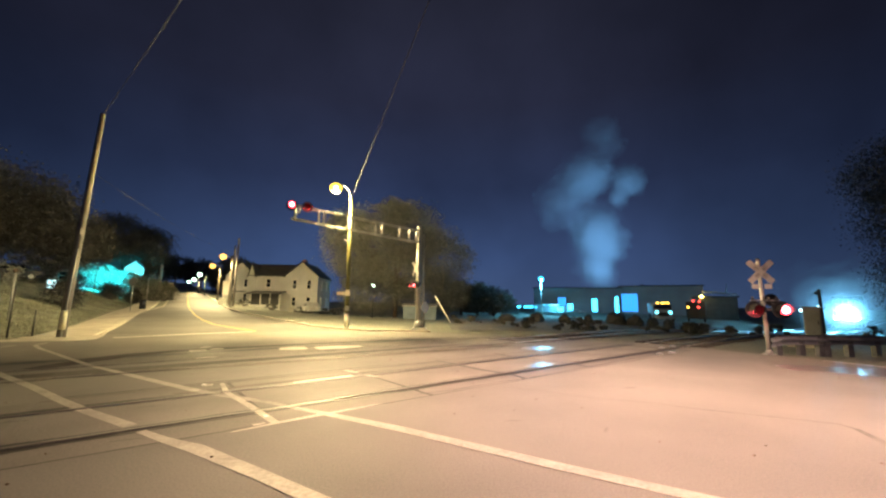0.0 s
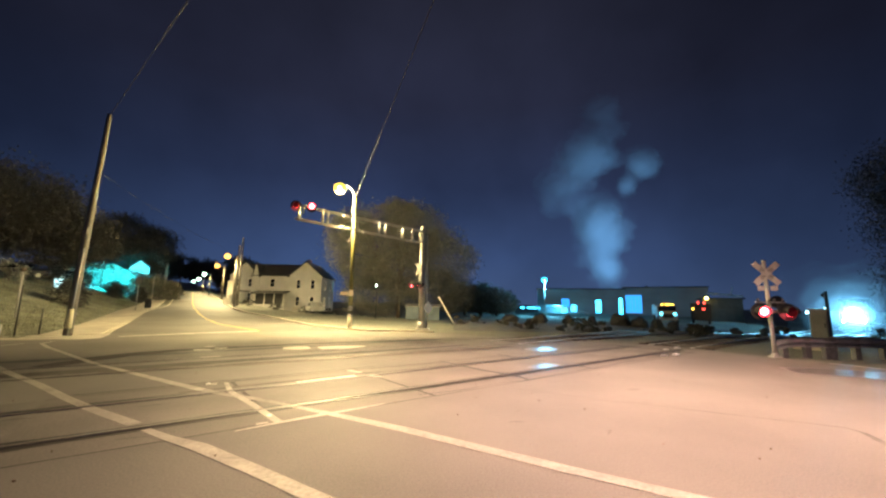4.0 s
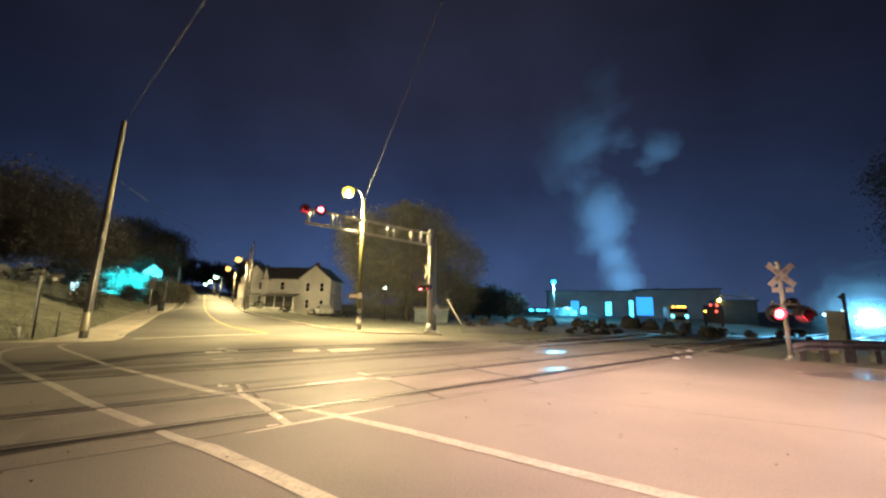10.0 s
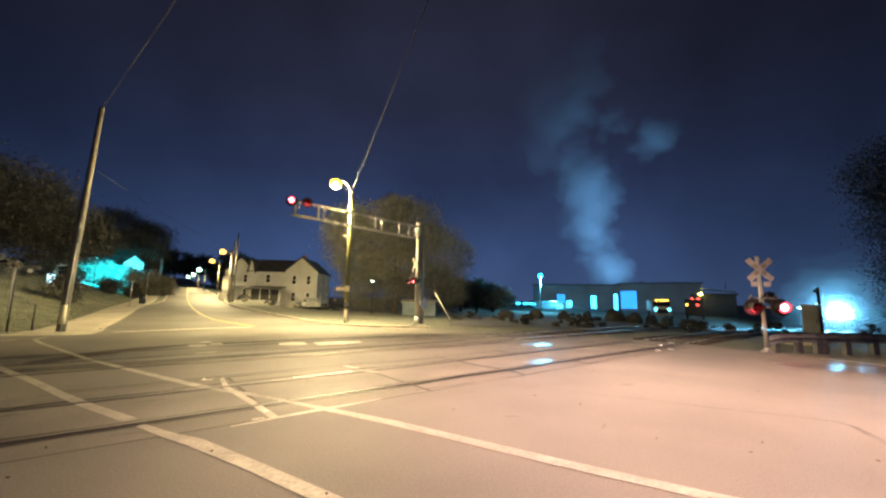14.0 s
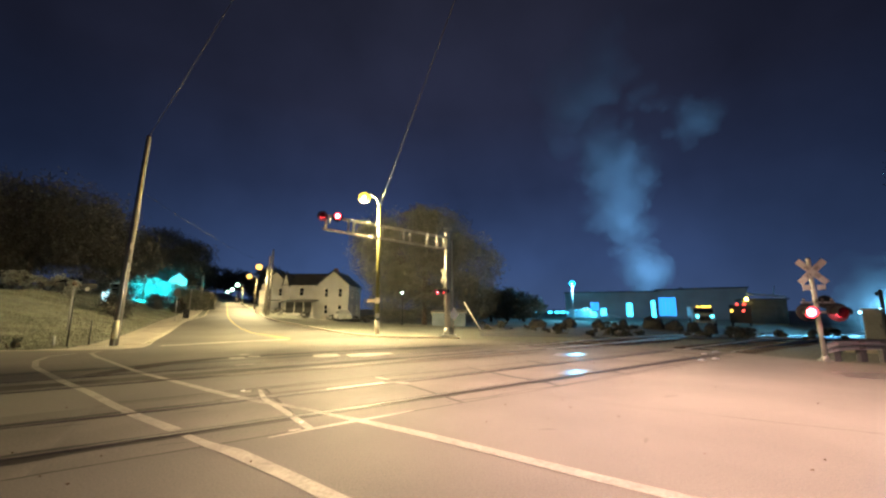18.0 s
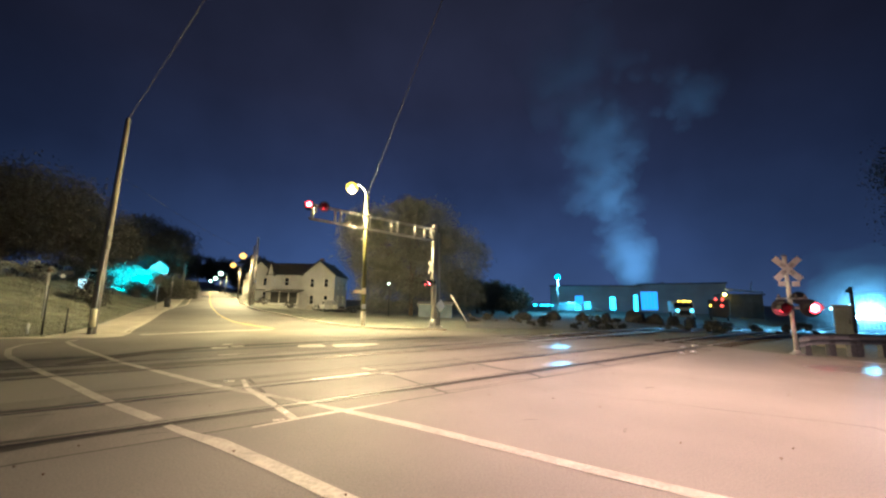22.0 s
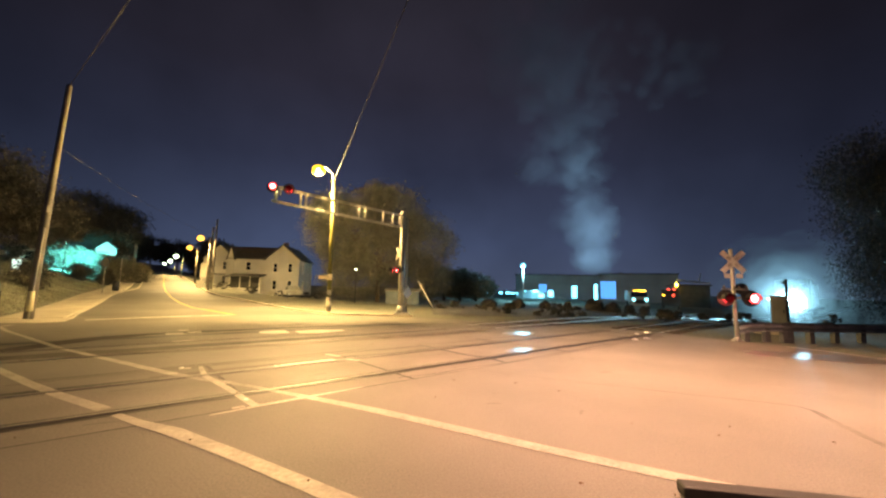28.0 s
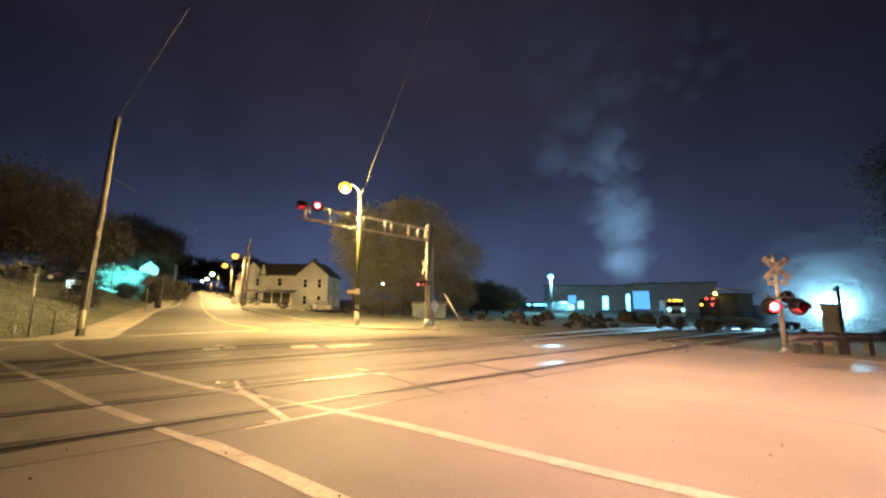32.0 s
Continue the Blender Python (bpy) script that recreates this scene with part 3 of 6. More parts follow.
pz_ = np.array([land(a, b) for a, b in zip(px_, py_)])
an_, tall_ = rg.uniform(0, 6.283, k_), rg.uniform(0.015, 0.038, k_)
wide_ = 0.010 + 0.0005 * np.hypot(px_, py_)
dx_, dy_ = np.cos(an_) * wide_, np.sin(an_) * wide_
lx_, ly_ = rg.normal(0, 0.025, k_), rg.normal(0, 0.025, k_)
co_ = np.stack([np.stack([px_ - dx_, py_ - dy_, pz_ - 0.03], 1), np.stack([px_ + dx_, py_ + dy_, pz_ - 0.03], 1),
                np.stack([px_ + dx_ * 0.6 + lx_, py_ + dy_ * 0.6 + ly_, pz_ + tall_], 1), np.stack([px_ - dx_ * 0.6 + lx_, py_ - dy_ * 0.6 + ly_, pz_ + tall_], 1)], 1)
me = bpy.data.meshes.new("lawn_grass")
me.vertices.add(4 * k_)
me.vertices.foreach_set("co", co_.reshape(-1))
me.loops.add(4 * k_)
me.loops.foreach_set("vertex_index", np.arange(4 * k_))
me.polygons.add(k_)
me.polygons.foreach_set("loop_start", np.arange(0, 4 * k_, 4))
me.polygons.foreach_set("loop_total", np.full(k_, 4))
me.update()
me.validate()
me.materials.append(mat("grass_blade", (0.205, 0.212, 0.160), 0.8, grain=0.9, vary=0.3, bump=0, stain=0.15, stain_vary=0.3))
tagged(new("lawn_grass", me), "short pale green mown lawn on the bank", "grass", kind="stuff")


# ---- leafy things ----
def leaves(n, blobs, size, seed, flat_z=0.6):
    """Leaf quads scattered in uneven clumps; blobs are (centre, radii, share)."""
    rg = np.random.RandomState(seed)
    out = []
    tot = sum(b[2] for b in blobs)
    for c, r, share in blobs:
        k = int(n * share / tot)
        nc = max(6, k // 45)
        d = rg.normal(size=(nc, 3))
        d /= np.linalg.norm(d, axis=1)[:, None]
        cl = d * (rg.uniform(0.35, 1.0, size=(nc, 1)) ** 0.5) * np.array(r)
        cs = rg.uniform(0.16, 0.32, size=nc) * min(r)
        w = rg.randint(0, nc, size=k)
        out.append(np.array(c) + cl[w] + np.clip(rg.normal(size=(k, 3)), -1.5, 1.5) * cs[w][:, None] * (1, 1, 0.7))
    p = np.concatenate(out)
    k = len(p)
    a = rg.normal(size=(k, 3))
    a /= np.linalg.norm(a, axis=1)[:, None]
    b = np.cross(a, rg.normal(size=(k, 3)))
    b /= np.linalg.norm(b, axis=1)[:, None]
    sz = size * rg.uniform(0.6, 1.3, size=(k, 1))
    a, b = a * sz, b * sz * 0.55
    v = np.stack([p - a, p + b, p + a, p - b], 1).reshape(-1, 3)
    me = bpy.data.meshes.new("crown")
    me.vertices.add(4 * k)
    me.vertices.foreach_set("co", v.ravel())
    me.loops.add(4 * k)
    me.loops.foreach_set("vertex_index", np.arange(4 * k))
    me.polygons.add(k)
    me.polygons.foreach_set("loop_start", np.arange(0, 4 * k, 4))
    me.polygons.foreach_set("loop_total", np.full(k, 4))
    me.update()
    me.validate()
    return me


def tree(x, y, height, blobs, n, size, seed, label, material=None, trunk_r=0.28):
    z = land(x, y)
    t = empty("tree", pose(x, y, z), label, "tree")
    rnd = random.Random(seed)
    bm = B()
    top = Vector((rnd.uniform(-.3, .3), rnd.uniform(-.3, .3), height * 0.45))
    tube(bm, (0, 0, -0.2), top, trunk_r, trunk_r * 0.6, 10)
    part("trunk", bm, BARK, t)
    for c, r, s in blobs:
        bm = B()
        c = Vector(c)
        mid = top * 0.75 + (c - top) * 0.45 + Vector((0, 0, 0.4))
        tube(bm, top * 0.72, mid, trunk_r * 0.45, trunk_r * 0.28, 7)
        tube(bm, mid, c + Vector((0, 0, r[2] * 0.4)), trunk_r * 0.28, 0.03, 6)
        for _ in range(3):
            e = c + Vector((rnd.uniform(-1, 1) * r[0], rnd.uniform(-1, 1) * r[1], rnd.uniform(-.4, .8) * r[2])) * 0.7
            tube(bm, mid, e, trunk_r * 0.2, 0.02, 5)
        part("limb", bm, BARK, t)
    me = leaves(n, blobs, size, seed)
    me.materials.append(material or LEAF)
    crown = new("crown", me)
    crown.parent = t
    crown["kind"] = "stuff"
    return t


def shrub(x, y, r, h, n, size, seed, label, material=None):
    t = empty("shrub", pose(x, y, land(x, y)), label, "shrub")
    for i in range(3):
        a = i * 2.1 + seed
        bm = B()
        tube(bm, (0, 0, -0.1), (math.cos(a) * r * 0.5, math.sin(a) * r * 0.5, h * 0.7), 0.03, 0.01, 5)
        part("stem", bm, BARK, t)
    me = leaves(n, [((0, 0, h * 0.5), (r, r, h * 0.55), 1)], size, seed)
    me.materials.append(material or LEAF)
    c = new("crown", me)
    c.parent = t
    c["kind"] = "stuff"
    return t


# big tree behind the signal mast
tree(-5.6, 45.5, 13, [((-3.8, 0, 8.4), (4.4, 4, 4.6), 4), ((1.5, 0.5, 10.0), (4.0, 3.5, 4.0), 4), ((5.0, 0, 6.8), (3.9, 3.4, 3.6), 3.4), ((-4.6, 0.5, 6.0), (2.7, 3, 2.8), 1.6), ((-6.0, 0.8, 10.4), (3, 3, 2.6), 2), ((0.5, -1, 5.0), (4.4, 3, 2.8), 2.4), ((-0.5, 0, 12.6), (2.6, 2.3, 1.8), 1),
                      ((-2.5, 1, 2.8), (5.0, 2.6, 2.6), 3), ((4.2, 1, 3.0), (4.2, 2.6, 2.8), 2.6)],
     120000, 0.095, 11, "large broad leafy tree behind the crossing signal")
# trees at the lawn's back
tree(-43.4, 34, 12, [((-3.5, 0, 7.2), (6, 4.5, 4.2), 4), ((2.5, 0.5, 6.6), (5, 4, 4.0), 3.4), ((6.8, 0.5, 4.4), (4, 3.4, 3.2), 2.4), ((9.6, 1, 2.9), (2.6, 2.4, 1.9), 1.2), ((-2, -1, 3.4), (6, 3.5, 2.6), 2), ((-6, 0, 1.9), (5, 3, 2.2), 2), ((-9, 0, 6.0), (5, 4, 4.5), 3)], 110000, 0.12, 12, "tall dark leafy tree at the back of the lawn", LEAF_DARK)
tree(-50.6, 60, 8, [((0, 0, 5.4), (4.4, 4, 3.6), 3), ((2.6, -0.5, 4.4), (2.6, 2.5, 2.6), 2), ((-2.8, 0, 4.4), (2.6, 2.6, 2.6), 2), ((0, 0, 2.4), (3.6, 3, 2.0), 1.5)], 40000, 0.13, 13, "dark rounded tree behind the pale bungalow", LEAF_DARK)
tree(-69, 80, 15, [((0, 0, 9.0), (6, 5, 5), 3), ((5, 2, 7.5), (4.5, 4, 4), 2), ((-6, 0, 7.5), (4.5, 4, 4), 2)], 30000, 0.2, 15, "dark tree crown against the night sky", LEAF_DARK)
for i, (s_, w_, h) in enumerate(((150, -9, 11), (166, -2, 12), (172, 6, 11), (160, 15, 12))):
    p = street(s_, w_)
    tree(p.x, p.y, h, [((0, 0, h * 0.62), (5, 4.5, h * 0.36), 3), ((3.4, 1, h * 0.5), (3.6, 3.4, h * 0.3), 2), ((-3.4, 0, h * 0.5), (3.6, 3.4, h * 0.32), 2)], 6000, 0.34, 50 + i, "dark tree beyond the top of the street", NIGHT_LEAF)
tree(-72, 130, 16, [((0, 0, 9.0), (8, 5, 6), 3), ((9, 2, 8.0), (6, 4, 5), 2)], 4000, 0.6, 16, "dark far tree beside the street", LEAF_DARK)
for i, (x, y, h) in enumerate(((8.6, 64.4, 5.0), (5.9, 63.8, 5.6), (3.2, 63.5, 6.0), (0.6, 63, 6.0))):
    tree(x, y, h, [((0, 0, h * 0.52), (2.6, 2.4, h * 0.42), 2), ((1.6, 0.6, h * 0.4), (2, 2, h * 0.3), 1)], 9000, 0.16, 30 + i, "dark small tree beyond the tracks", LEAF)

# ---- crossing signals ----
BULBS = []      # (bulb, lit first)


def flasher_pair(parent, y_face, z, gap, lit, arm=True, size=1.0):
    """Two round red lamps on black backgrounds, on an arm, facing local -y."""
    if arm:
        bm = B()
        tube(bm, (-gap / 2 - 0.05, y_face + 0.22, z), (gap / 2 + 0.05, y_face + 0.22, z), 0.03, seg=10)
        tube(bm, (0, y_face + 0.22, z), (0, y_face + 0.45, z), 0.035, seg=10)
        part("lamp_arm", bm, GALV, parent)
    for side, on in ((-1, lit), (1, not lit)):
        x = side * gap / 2
        bm = B()
        tube(bm, (x, y_face + 0.19, z), (x, y_face + 0.17, z), 0.26 * size, seg=28)
        tube(bm, (x, y_face + 0.34, z), (x, y_face + 0.19, z), 0.13 * size, 0.17 * size, 20)
        # hood over the lens
        n = 18
        ring = []
        for i in range(n + 1):
            a = math.radians(-20 + 220 * i / n)
            for rr, yy in ((0.165 * size, 0.17), (0.165 * size, -0.12), (0.158 * size, -0.12), (0.158 * size, 0.17)):
                ring.append(bm.verts.new((x + rr * math.cos(a), y_face + yy, z + rr * math.sin(a))))
        for i in range(n):
            for j in range(4):
                a0, a1 = i * 4 + j, i * 4 + (j + 1) % 4
                bm.faces.new((ring[a0], ring[a1], ring[a1 + 4], ring[a0 + 4]))
        unit = part("flasher_lamp", bm, BLACK, parent, "round black flasher with a hood")
        bm = B()
        tube(bm, (0, -0.012, 0), (0, -0.004, 0), 0.155 * size, seg=24, mi=0)
        tube(bm, (0, 0.012, 0), (0, 0.004, 0), 0.155 * size, seg=24, mi=1)
        ball(bm, (0, -0.012, 0), 0.10 * size, 2, (1, 0.22, 1), mi=2)
        bulb = part("lens", bm, [RED_GLOW, RED_LENS, RED_CORE], unit, "round red lens")
        bulb.location = (x, y_face + 0.0, z)
        BULBS.append((bulb, on))


# near right-hand crossing signal
LETTER = mat("worn_lettering", (0.36, 0.34, 0.31), 0.7)


def crossbuck(parent, m, length=0.93, width=0.175, material=None):
    """Two white blades crossed at right angles, the worn lettering as dark bars."""
    for k, a in enumerate((45, -45)):
        q = m @ Matrix.Translation((0, -0.014 * k, 0)) @ Matrix.Rotation(radians(a), 4, "Y")
        bm = B()
        box(bm, 0, 0, 0, length, 0.012, width, q, 0.004)
        blade = part("crossbuck_blade", bm, material or WHITE, parent, "white crossbuck blade")
        for x0, x1 in ((-0.235, -0.075), (0.075, 0.235)):
            bm = B()
            n = 4
            for i in range(n):
                box(bm, x0 + (x1 - x0) * (i + 0.5) / n, -0.009, 0, (x1 - x0) / n * 0.72, 0.003, width * 0.62, q)
            part("lettering", bm, LETTER, blade)


xs_ = empty("crossing_signal", facing(10.11, 12.02, 0, 12.0), "crossing signal post with white crossbuck and red flashers", "crossing signal")
bm = B()
tube(bm, (0.0, 0, 0.0), (-0.05, 0, 2.95), 0.056, seg=16)
part("post", bm, mat("pale_post_paint", (0.50, 0.485, 0.46), 0.5, grain=25, vary=0.1, bump=0.05), xs_)
bm = B()
tube(bm, (0, 0, 0.02), (0, 0, 0.14), 0.115, 0.085, 14)
box(bm, 0, 0, 0.02, 0.26, 0.26, 0.04, bevel=0.008)
part("base", bm, GALV, xs_, "cast post base")
bm = B()
ball(bm, (-0.05, 0, 2.96), 0.062, 2, (1, 1, 0.6))
part("post_cap", bm, GALV, xs_)
crossbuck(xs_, Matrix.Translation((-0.04, -0.075, 2.56)))
bm = B()
box(bm, -0.04, -0.03, 2.56, 0.16, 0.05, 0.16, bevel=0.01)
part("clamp", bm, BLACK, xs_)
for x in (-0.20, 0.15):
    bm = B()
    box(bm, x - 0.02, -0.08, 2.10, 0.20, 0.012, 0.15, bevel=0.004)
    part("track_count_sign", bm, WHITE, xs_, "small white plate below the crossbuck")
bm = B()
box(bm, -0.02, -0.09, 1.66, 0.80, 0.05, 0.05, bevel=0.01)
part("crossarm", bm, GALV, xs_)
for x in (-0.36, -0.06, 0.08, 0.30):
    bm = B()
    tube(bm, (x, -0.11, 1.66), (x, -0.11, 1.74), 0.03, 0.026, 10)
    ball(bm, (x, -0.11, 1.75), 0.036, 1)
    part("terminal_cap", bm, RAIL_STEEL, xs_, "small shiny cap")
flasher_pair(xs_, -0.36, 1.38, 0.72, False, size=1.0)
bm = B()
tube(bm, (0.0, 0.2, 1.38), (0.36, 0.26, 1.42), 0.022, seg=8)
tube(bm, (0.36, 0.30, 1.68), (0.36, 0.27, 1.68), 0.20, seg=24)
tube(bm, (0.36, 0.27, 1.38), (0.36, 0.27, 1.70), 0.026, seg=8)
tube(bm, (0.36, 0.40, 1.68), (0.36, 0.30, 1.68), 0.12, seg=16)
part("rear_flasher", bm, BLACK, xs_, "flasher facing the other way, seen from behind")

# cantilever signal across the tracks
MAST = Vector((-1.25, 20.3, 0))
TIP = Vector((-7.72, 18.84, 0))
cdir = (TIP - MAST).normalized()
cant = empty("crossing_signal", pose(MAST.x, MAST.y, 0), "aluminium cantilever signal mast with truss arm over the road", "crossing signal")
bm = B()
tube(bm, (0, 0, 0.0), (-0.05, 0, 5.62), 0.17, 0.14, 18)
part("mast", bm, ALU, cant)
bm = B()
tube(bm, (0.26, 0.1, 0.1), (0.20, 0.1, 5.2), 0.055, 0.05, 12)
part("mast_brace", bm, ALU, cant)
bm = B()
box(bm, 0.05, 0.0, 0.10, 0.75, 0.65, 0.2, bevel=0.02)
tube(bm, (0, 0, 0.2), (0, 0, 0.55), 0.26, 0.19, 16)
part("base", bm, GALV, cant, "bolted base casting")
ALEN = (TIP - MAST).length
for zz, rise, nm in ((5.35, 1.0, "upper_chord"), (4.72, 1.0, "lower_chord")):
    for sy in (-0.18, 0.18):
        bm = B()
        a = Vector((0, 0, zz)) + Vector((-cdir.y, cdir.x, 0)) * sy
        b = cdir * ALEN + Vector((0, 0, zz + 1.02 if zz > 5 else zz + 0.92)) + Vector((-cdir.y, cdir.x, 0)) * sy
        tube(bm, a, b, 0.036, 0.03, 10)
        part(nm, bm, ALU, cant, "aluminium truss chord")
for i, q in enumerate((0.03, 0.09, 0.17, 0.31, 0.36, 0.53, 0.58, 0.76, 0.80, 0.975)):
    bm = B()
    for sy in (-0.18, 0.18):
        o = Vector((-cdir.y, cdir.x, 0)) * sy + cdir * ALEN * q
        tube(bm, o + Vector((0, 0, 4.72 + 0.92 * q)), o + Vector((0, 0, 5.35 + 1.02 * q)), 0.036, seg=8)
    for zz in (4.72 + 0.92 * q, 5.35 + 1.02 * q):
        o = cdir * ALEN * q
        tube(bm, o + Vector((-cdir.y, cdir.x, 0)) * 0.18 + Vector((0, 0, zz)), o - Vector((-cdir.y, cdir.x, 0)) * 0.18 + Vector((0, 0, zz)), 0.022, seg=6)
    part("truss_upright", bm, ALU, cant)
# flashers at the arm's end
hm = pose(TIP.x - MAST.x + 0.48, TIP.y - MAST.y - 0.25, 0, 0, 0, 22)
bm = B()
tube(bm, (-0.42, 0, 6.28), (0.42, 0, 6.28), 0.03, seg=8)
tube(bm, (0, 0, 6.28), (0, 0.3, 5.95), 0.03, seg=8)
arm_bar = part("lamp_arm", bm, GALV, cant)
arm_bar.matrix_basis = hm
flasher_pair(arm_bar, -0.25, 6.22, 0.74, True, arm=False, size=1.0)
# crossbuck and flashers on the mast, turned to the street's traffic
mm = pose(0, 0, 0, 0, 0, -62)
bm = B()
box(bm, 0, -0.2, 2.55, 0.5, 0.05, 0.05, bevel=0.01)
mast_bar = part("lamp_arm", bm, GALV, cant)
mast_bar.matrix_basis = mm
flasher_pair(mast_bar, -0.45, 2.45, 0.66, False, size=0.8)
# blades in a darker, greyer white than on the near signal
crossbuck(cant, mm @ Matrix.Translation((0, -0.22, 3.3)), material=mat("greyed_white", (0.34, 0.33, 0.30), 0.7))
bm = B()
box(bm, 0, 0, 0, 0.5, 0.015, 0.5, Matrix.Translation((0.34, -0.12, 1.25)) @ Matrix.Rotation(radians(50), 4, "Z") @ Matrix.Rotation(radians(45), 4, "Y"), 0.01)
part("diamond_sign", bm, WHITE, cant, "pale diamond-shaped sign")

# ---- street lamp on its pole ----
def cobra_head(parent, at, yaw, glow_mat, k=1.0, tube_mat=None):
    m = Matrix.Translation(at) @ Matrix.Rotation(yaw, 4, "Z") @ Matrix.Scale(k, 4)
    bm = B()
    ball(bm, (0, 0, 0.06), 1.0, 3, (0.42, 0.17, 0.10))
    bmesh.ops.transform(bm, matrix=m, verts=bm.verts)
    h = part("lamp_head", bm, GALV, parent, "cobra-head lamp housing")
    bm = B()
    ball(bm, (-0.06, 0, -0.12), 1.0, 3, (0.33, 0.29, 0.30))
    bmesh.ops.transform(bm, matrix=m, verts=bm.verts)
    ref = part("refractor", bm, glow_mat, h, "glowing glass refractor")
    if tube_mat:
        bm = B()
        ball(bm, (-0.06, -0.20, -0.16), 1.0, 3, (0.13, 0.13, 0.13))
        bmesh.ops.transform(bm, matrix=m, verts=bm.verts)
        part("arc_tube", bm, tube_mat, ref, "brightest part of the lamp")


lamp = empty("street_lamp", pose(-5.3, 21.39, 0), "tall steel street lamp glowing sodium yellow beside the kerb", "street lamp")
bm = B()
tube(bm, (0, 0, 0), (-0.07, 0, 7.6), 0.125, 0.10, 18)
# steel pole; the sodium lamp's yellow is mixed into its base colour
part("pole", bm, mat("yellow_tinted_pole", (0.105, 0.100, 0.018), 0.6, metal=0.0, grain=20, vary=0.12, bump=0.05), lamp)
bm = B()
tube(bm, (0, 0, -0.1), (0, 0, 0.9), 0.15, 0.135, 18)
part("base_sleeve", bm, CONCRETE, lamp)
bm = B()
box(bm, 0.02, -0.17, 2.0, 0.26, 0.05, 0.32, bevel=0.01)
part("pole_plate", bm, mat("pale_plate", (0.60, 0.52, 0.36), 0.6), lamp, "pale plate strapped to the pole")
bm = B()
box(bm, 0.03, -0.15, 1.15, 0.22, 0.08, 0.26, bevel=0.01)
part("hand_hole_cover", bm, GALV, lamp)
bm = B()
pts = [(-0.07, 0, 7.35), (-0.2, -0.05, 7.9), (-0.42, -0.12, 8.13), (-0.62, -0.18, 8.16)]
for a, b in zip(pts, pts[1:]):
    tube(bm, a, b, 0.035, seg=10)
part("lamp_bracket", bm, GALV, lamp)
bm = B()
box(bm, -0.36, -0.14, 1.98, 0.46, 0.02, 0.18, bevel=0.004)
part("street_sign", bm, mat("pale_plate", (0.60, 0.52, 0.36), 0.6), lamp, "narrow pale sign plate beside the pole")
bm = B()
tube(bm, (0.0, -0.05, 4.95), (-0.36, -0.10, 4.98), 0.02, seg=8)
part("pole_hook", bm, GALV, lamp)
cobra_head(lamp, Vector((-0.86, -0.23, 8.12)), 0.25, SODIUM_GLOW, 1.0, ARC_TUBE)

# ---- utility pole at the corner, with its wires ----
def utility_pole(x, y, h, r=0.17, lean=(0, 0), label="weathered wooden utility pole", guard=False, arms=0):
    z = land(x, y)
    t = empty("utility_pole", pose(x, y, z), label, "utility pole")
    bm = B()
    tube(bm, (0, 0, -0.3), (lean[0], lean[1], h), r, r * 0.62, 14)
    part("pole", bm, WOOD, t)
    if guard:
        bm = B()
        tube(bm, (0.12, -0.12, 0.30), (0.12, -0.12, 1.02), 0.10, 0.095, 16)
        part("marker_sleeve", bm, mat("pale_sleeve", (0.62, 0.58, 0.40), 0.5), t, "pale yellow reflective sleeve")
        bm = B()
        tube(bm, (0.12, -0.12, -0.1), (0.235, -0.1, 3.4), 0.03, seg=10)
        part("conduit", bm, GALV, t)
        bm = B()
        box(bm, 0.2, -0.1, 4.1, 0.16, 0.14, 0.26, bevel=0.02)
        part("junction_box", bm, WOOD, t)
    for i in range(arms):
        bm = B()
        box(bm, 0, 0, h - 0.4 - 0.7 * i, 2.2, 0.1, 0.12, bevel=0.01)
        part("crossarm", bm, WOOD, t)
        for xx in (-1.0, -0.5, 0.5, 1.0):
            bm = B()
            tube(bm, (xx, 0, h - 0.34 - 0.7 * i), (xx, 0, h - 0.16 - 0.7 * i), 0.035, 0.03, 8)
            part("insulator", bm, mat("porcelain", (0.35, 0.33, 0.30), 0.25), t)
    return t


utility_pole(-14.55, 14.82, 9.1, 0.145, (0.33, 0.0), "weathered wooden utility pole with a pale sleeve at its foot", True)


def wire(a, b, r, sag, label="thin overhead wire", n=24):
    cu = bpy.data.curves.new("wire", "CURVE")
    cu.dimensions, cu.bevel_depth, cu.bevel_resolution = "3D", r, 2
    sp = cu.splines.new("POLY")
    sp.points.add(n)
    a, b = Vector(a), Vector(b)
    for i in range(n + 1):
        q = i / n
        p = a.lerp(b, q) - Vector((0, 0, 4 * sag * q * (1 - q)))
        sp.points[i].co = (*p, 1)
    cu.materials.append(mat("cable", (0.045, 0.043, 0.042), 0.7))
    return tagged(new("overhead_wire", cu), label, "wire")


wire((-14.35, 14.85, 6.6), (-24.6, 45.0, 7.2), 0.006, 0.5, "thin service wire along the street")
utility_pole(11.65, -6.0, 11.5, 0.17, (0, 0), "wooden utility pole carrying the near lamp", False)
utility_pole(5.26, -6.0, 11.4, 0.16, (0, 0), "wooden utility pole holding the lamp cable", False)
arm_ = empty("street_lamp", pose(11.65, -6.0, 8.0), "near street lamp on a long arm from a wooden pole", "street lamp")
bm = B()
tube(bm, (0, 0, 0), (-7.45, 11.2, 0.7), 0.06, 0.035, 10)
part("lamp_bracket", bm, GALV, arm_)
cobra_head(arm_, Vector((-7.6, 11.55, 0.85)), 1.9, glow("near_lamp", (1.0, 0.55, 0.28), 30))
wire((-14.3, 14.88, 9.05), (11.65, -6.0, 11.3), 0.011, 0.35, "overhead wire from the corner pole")
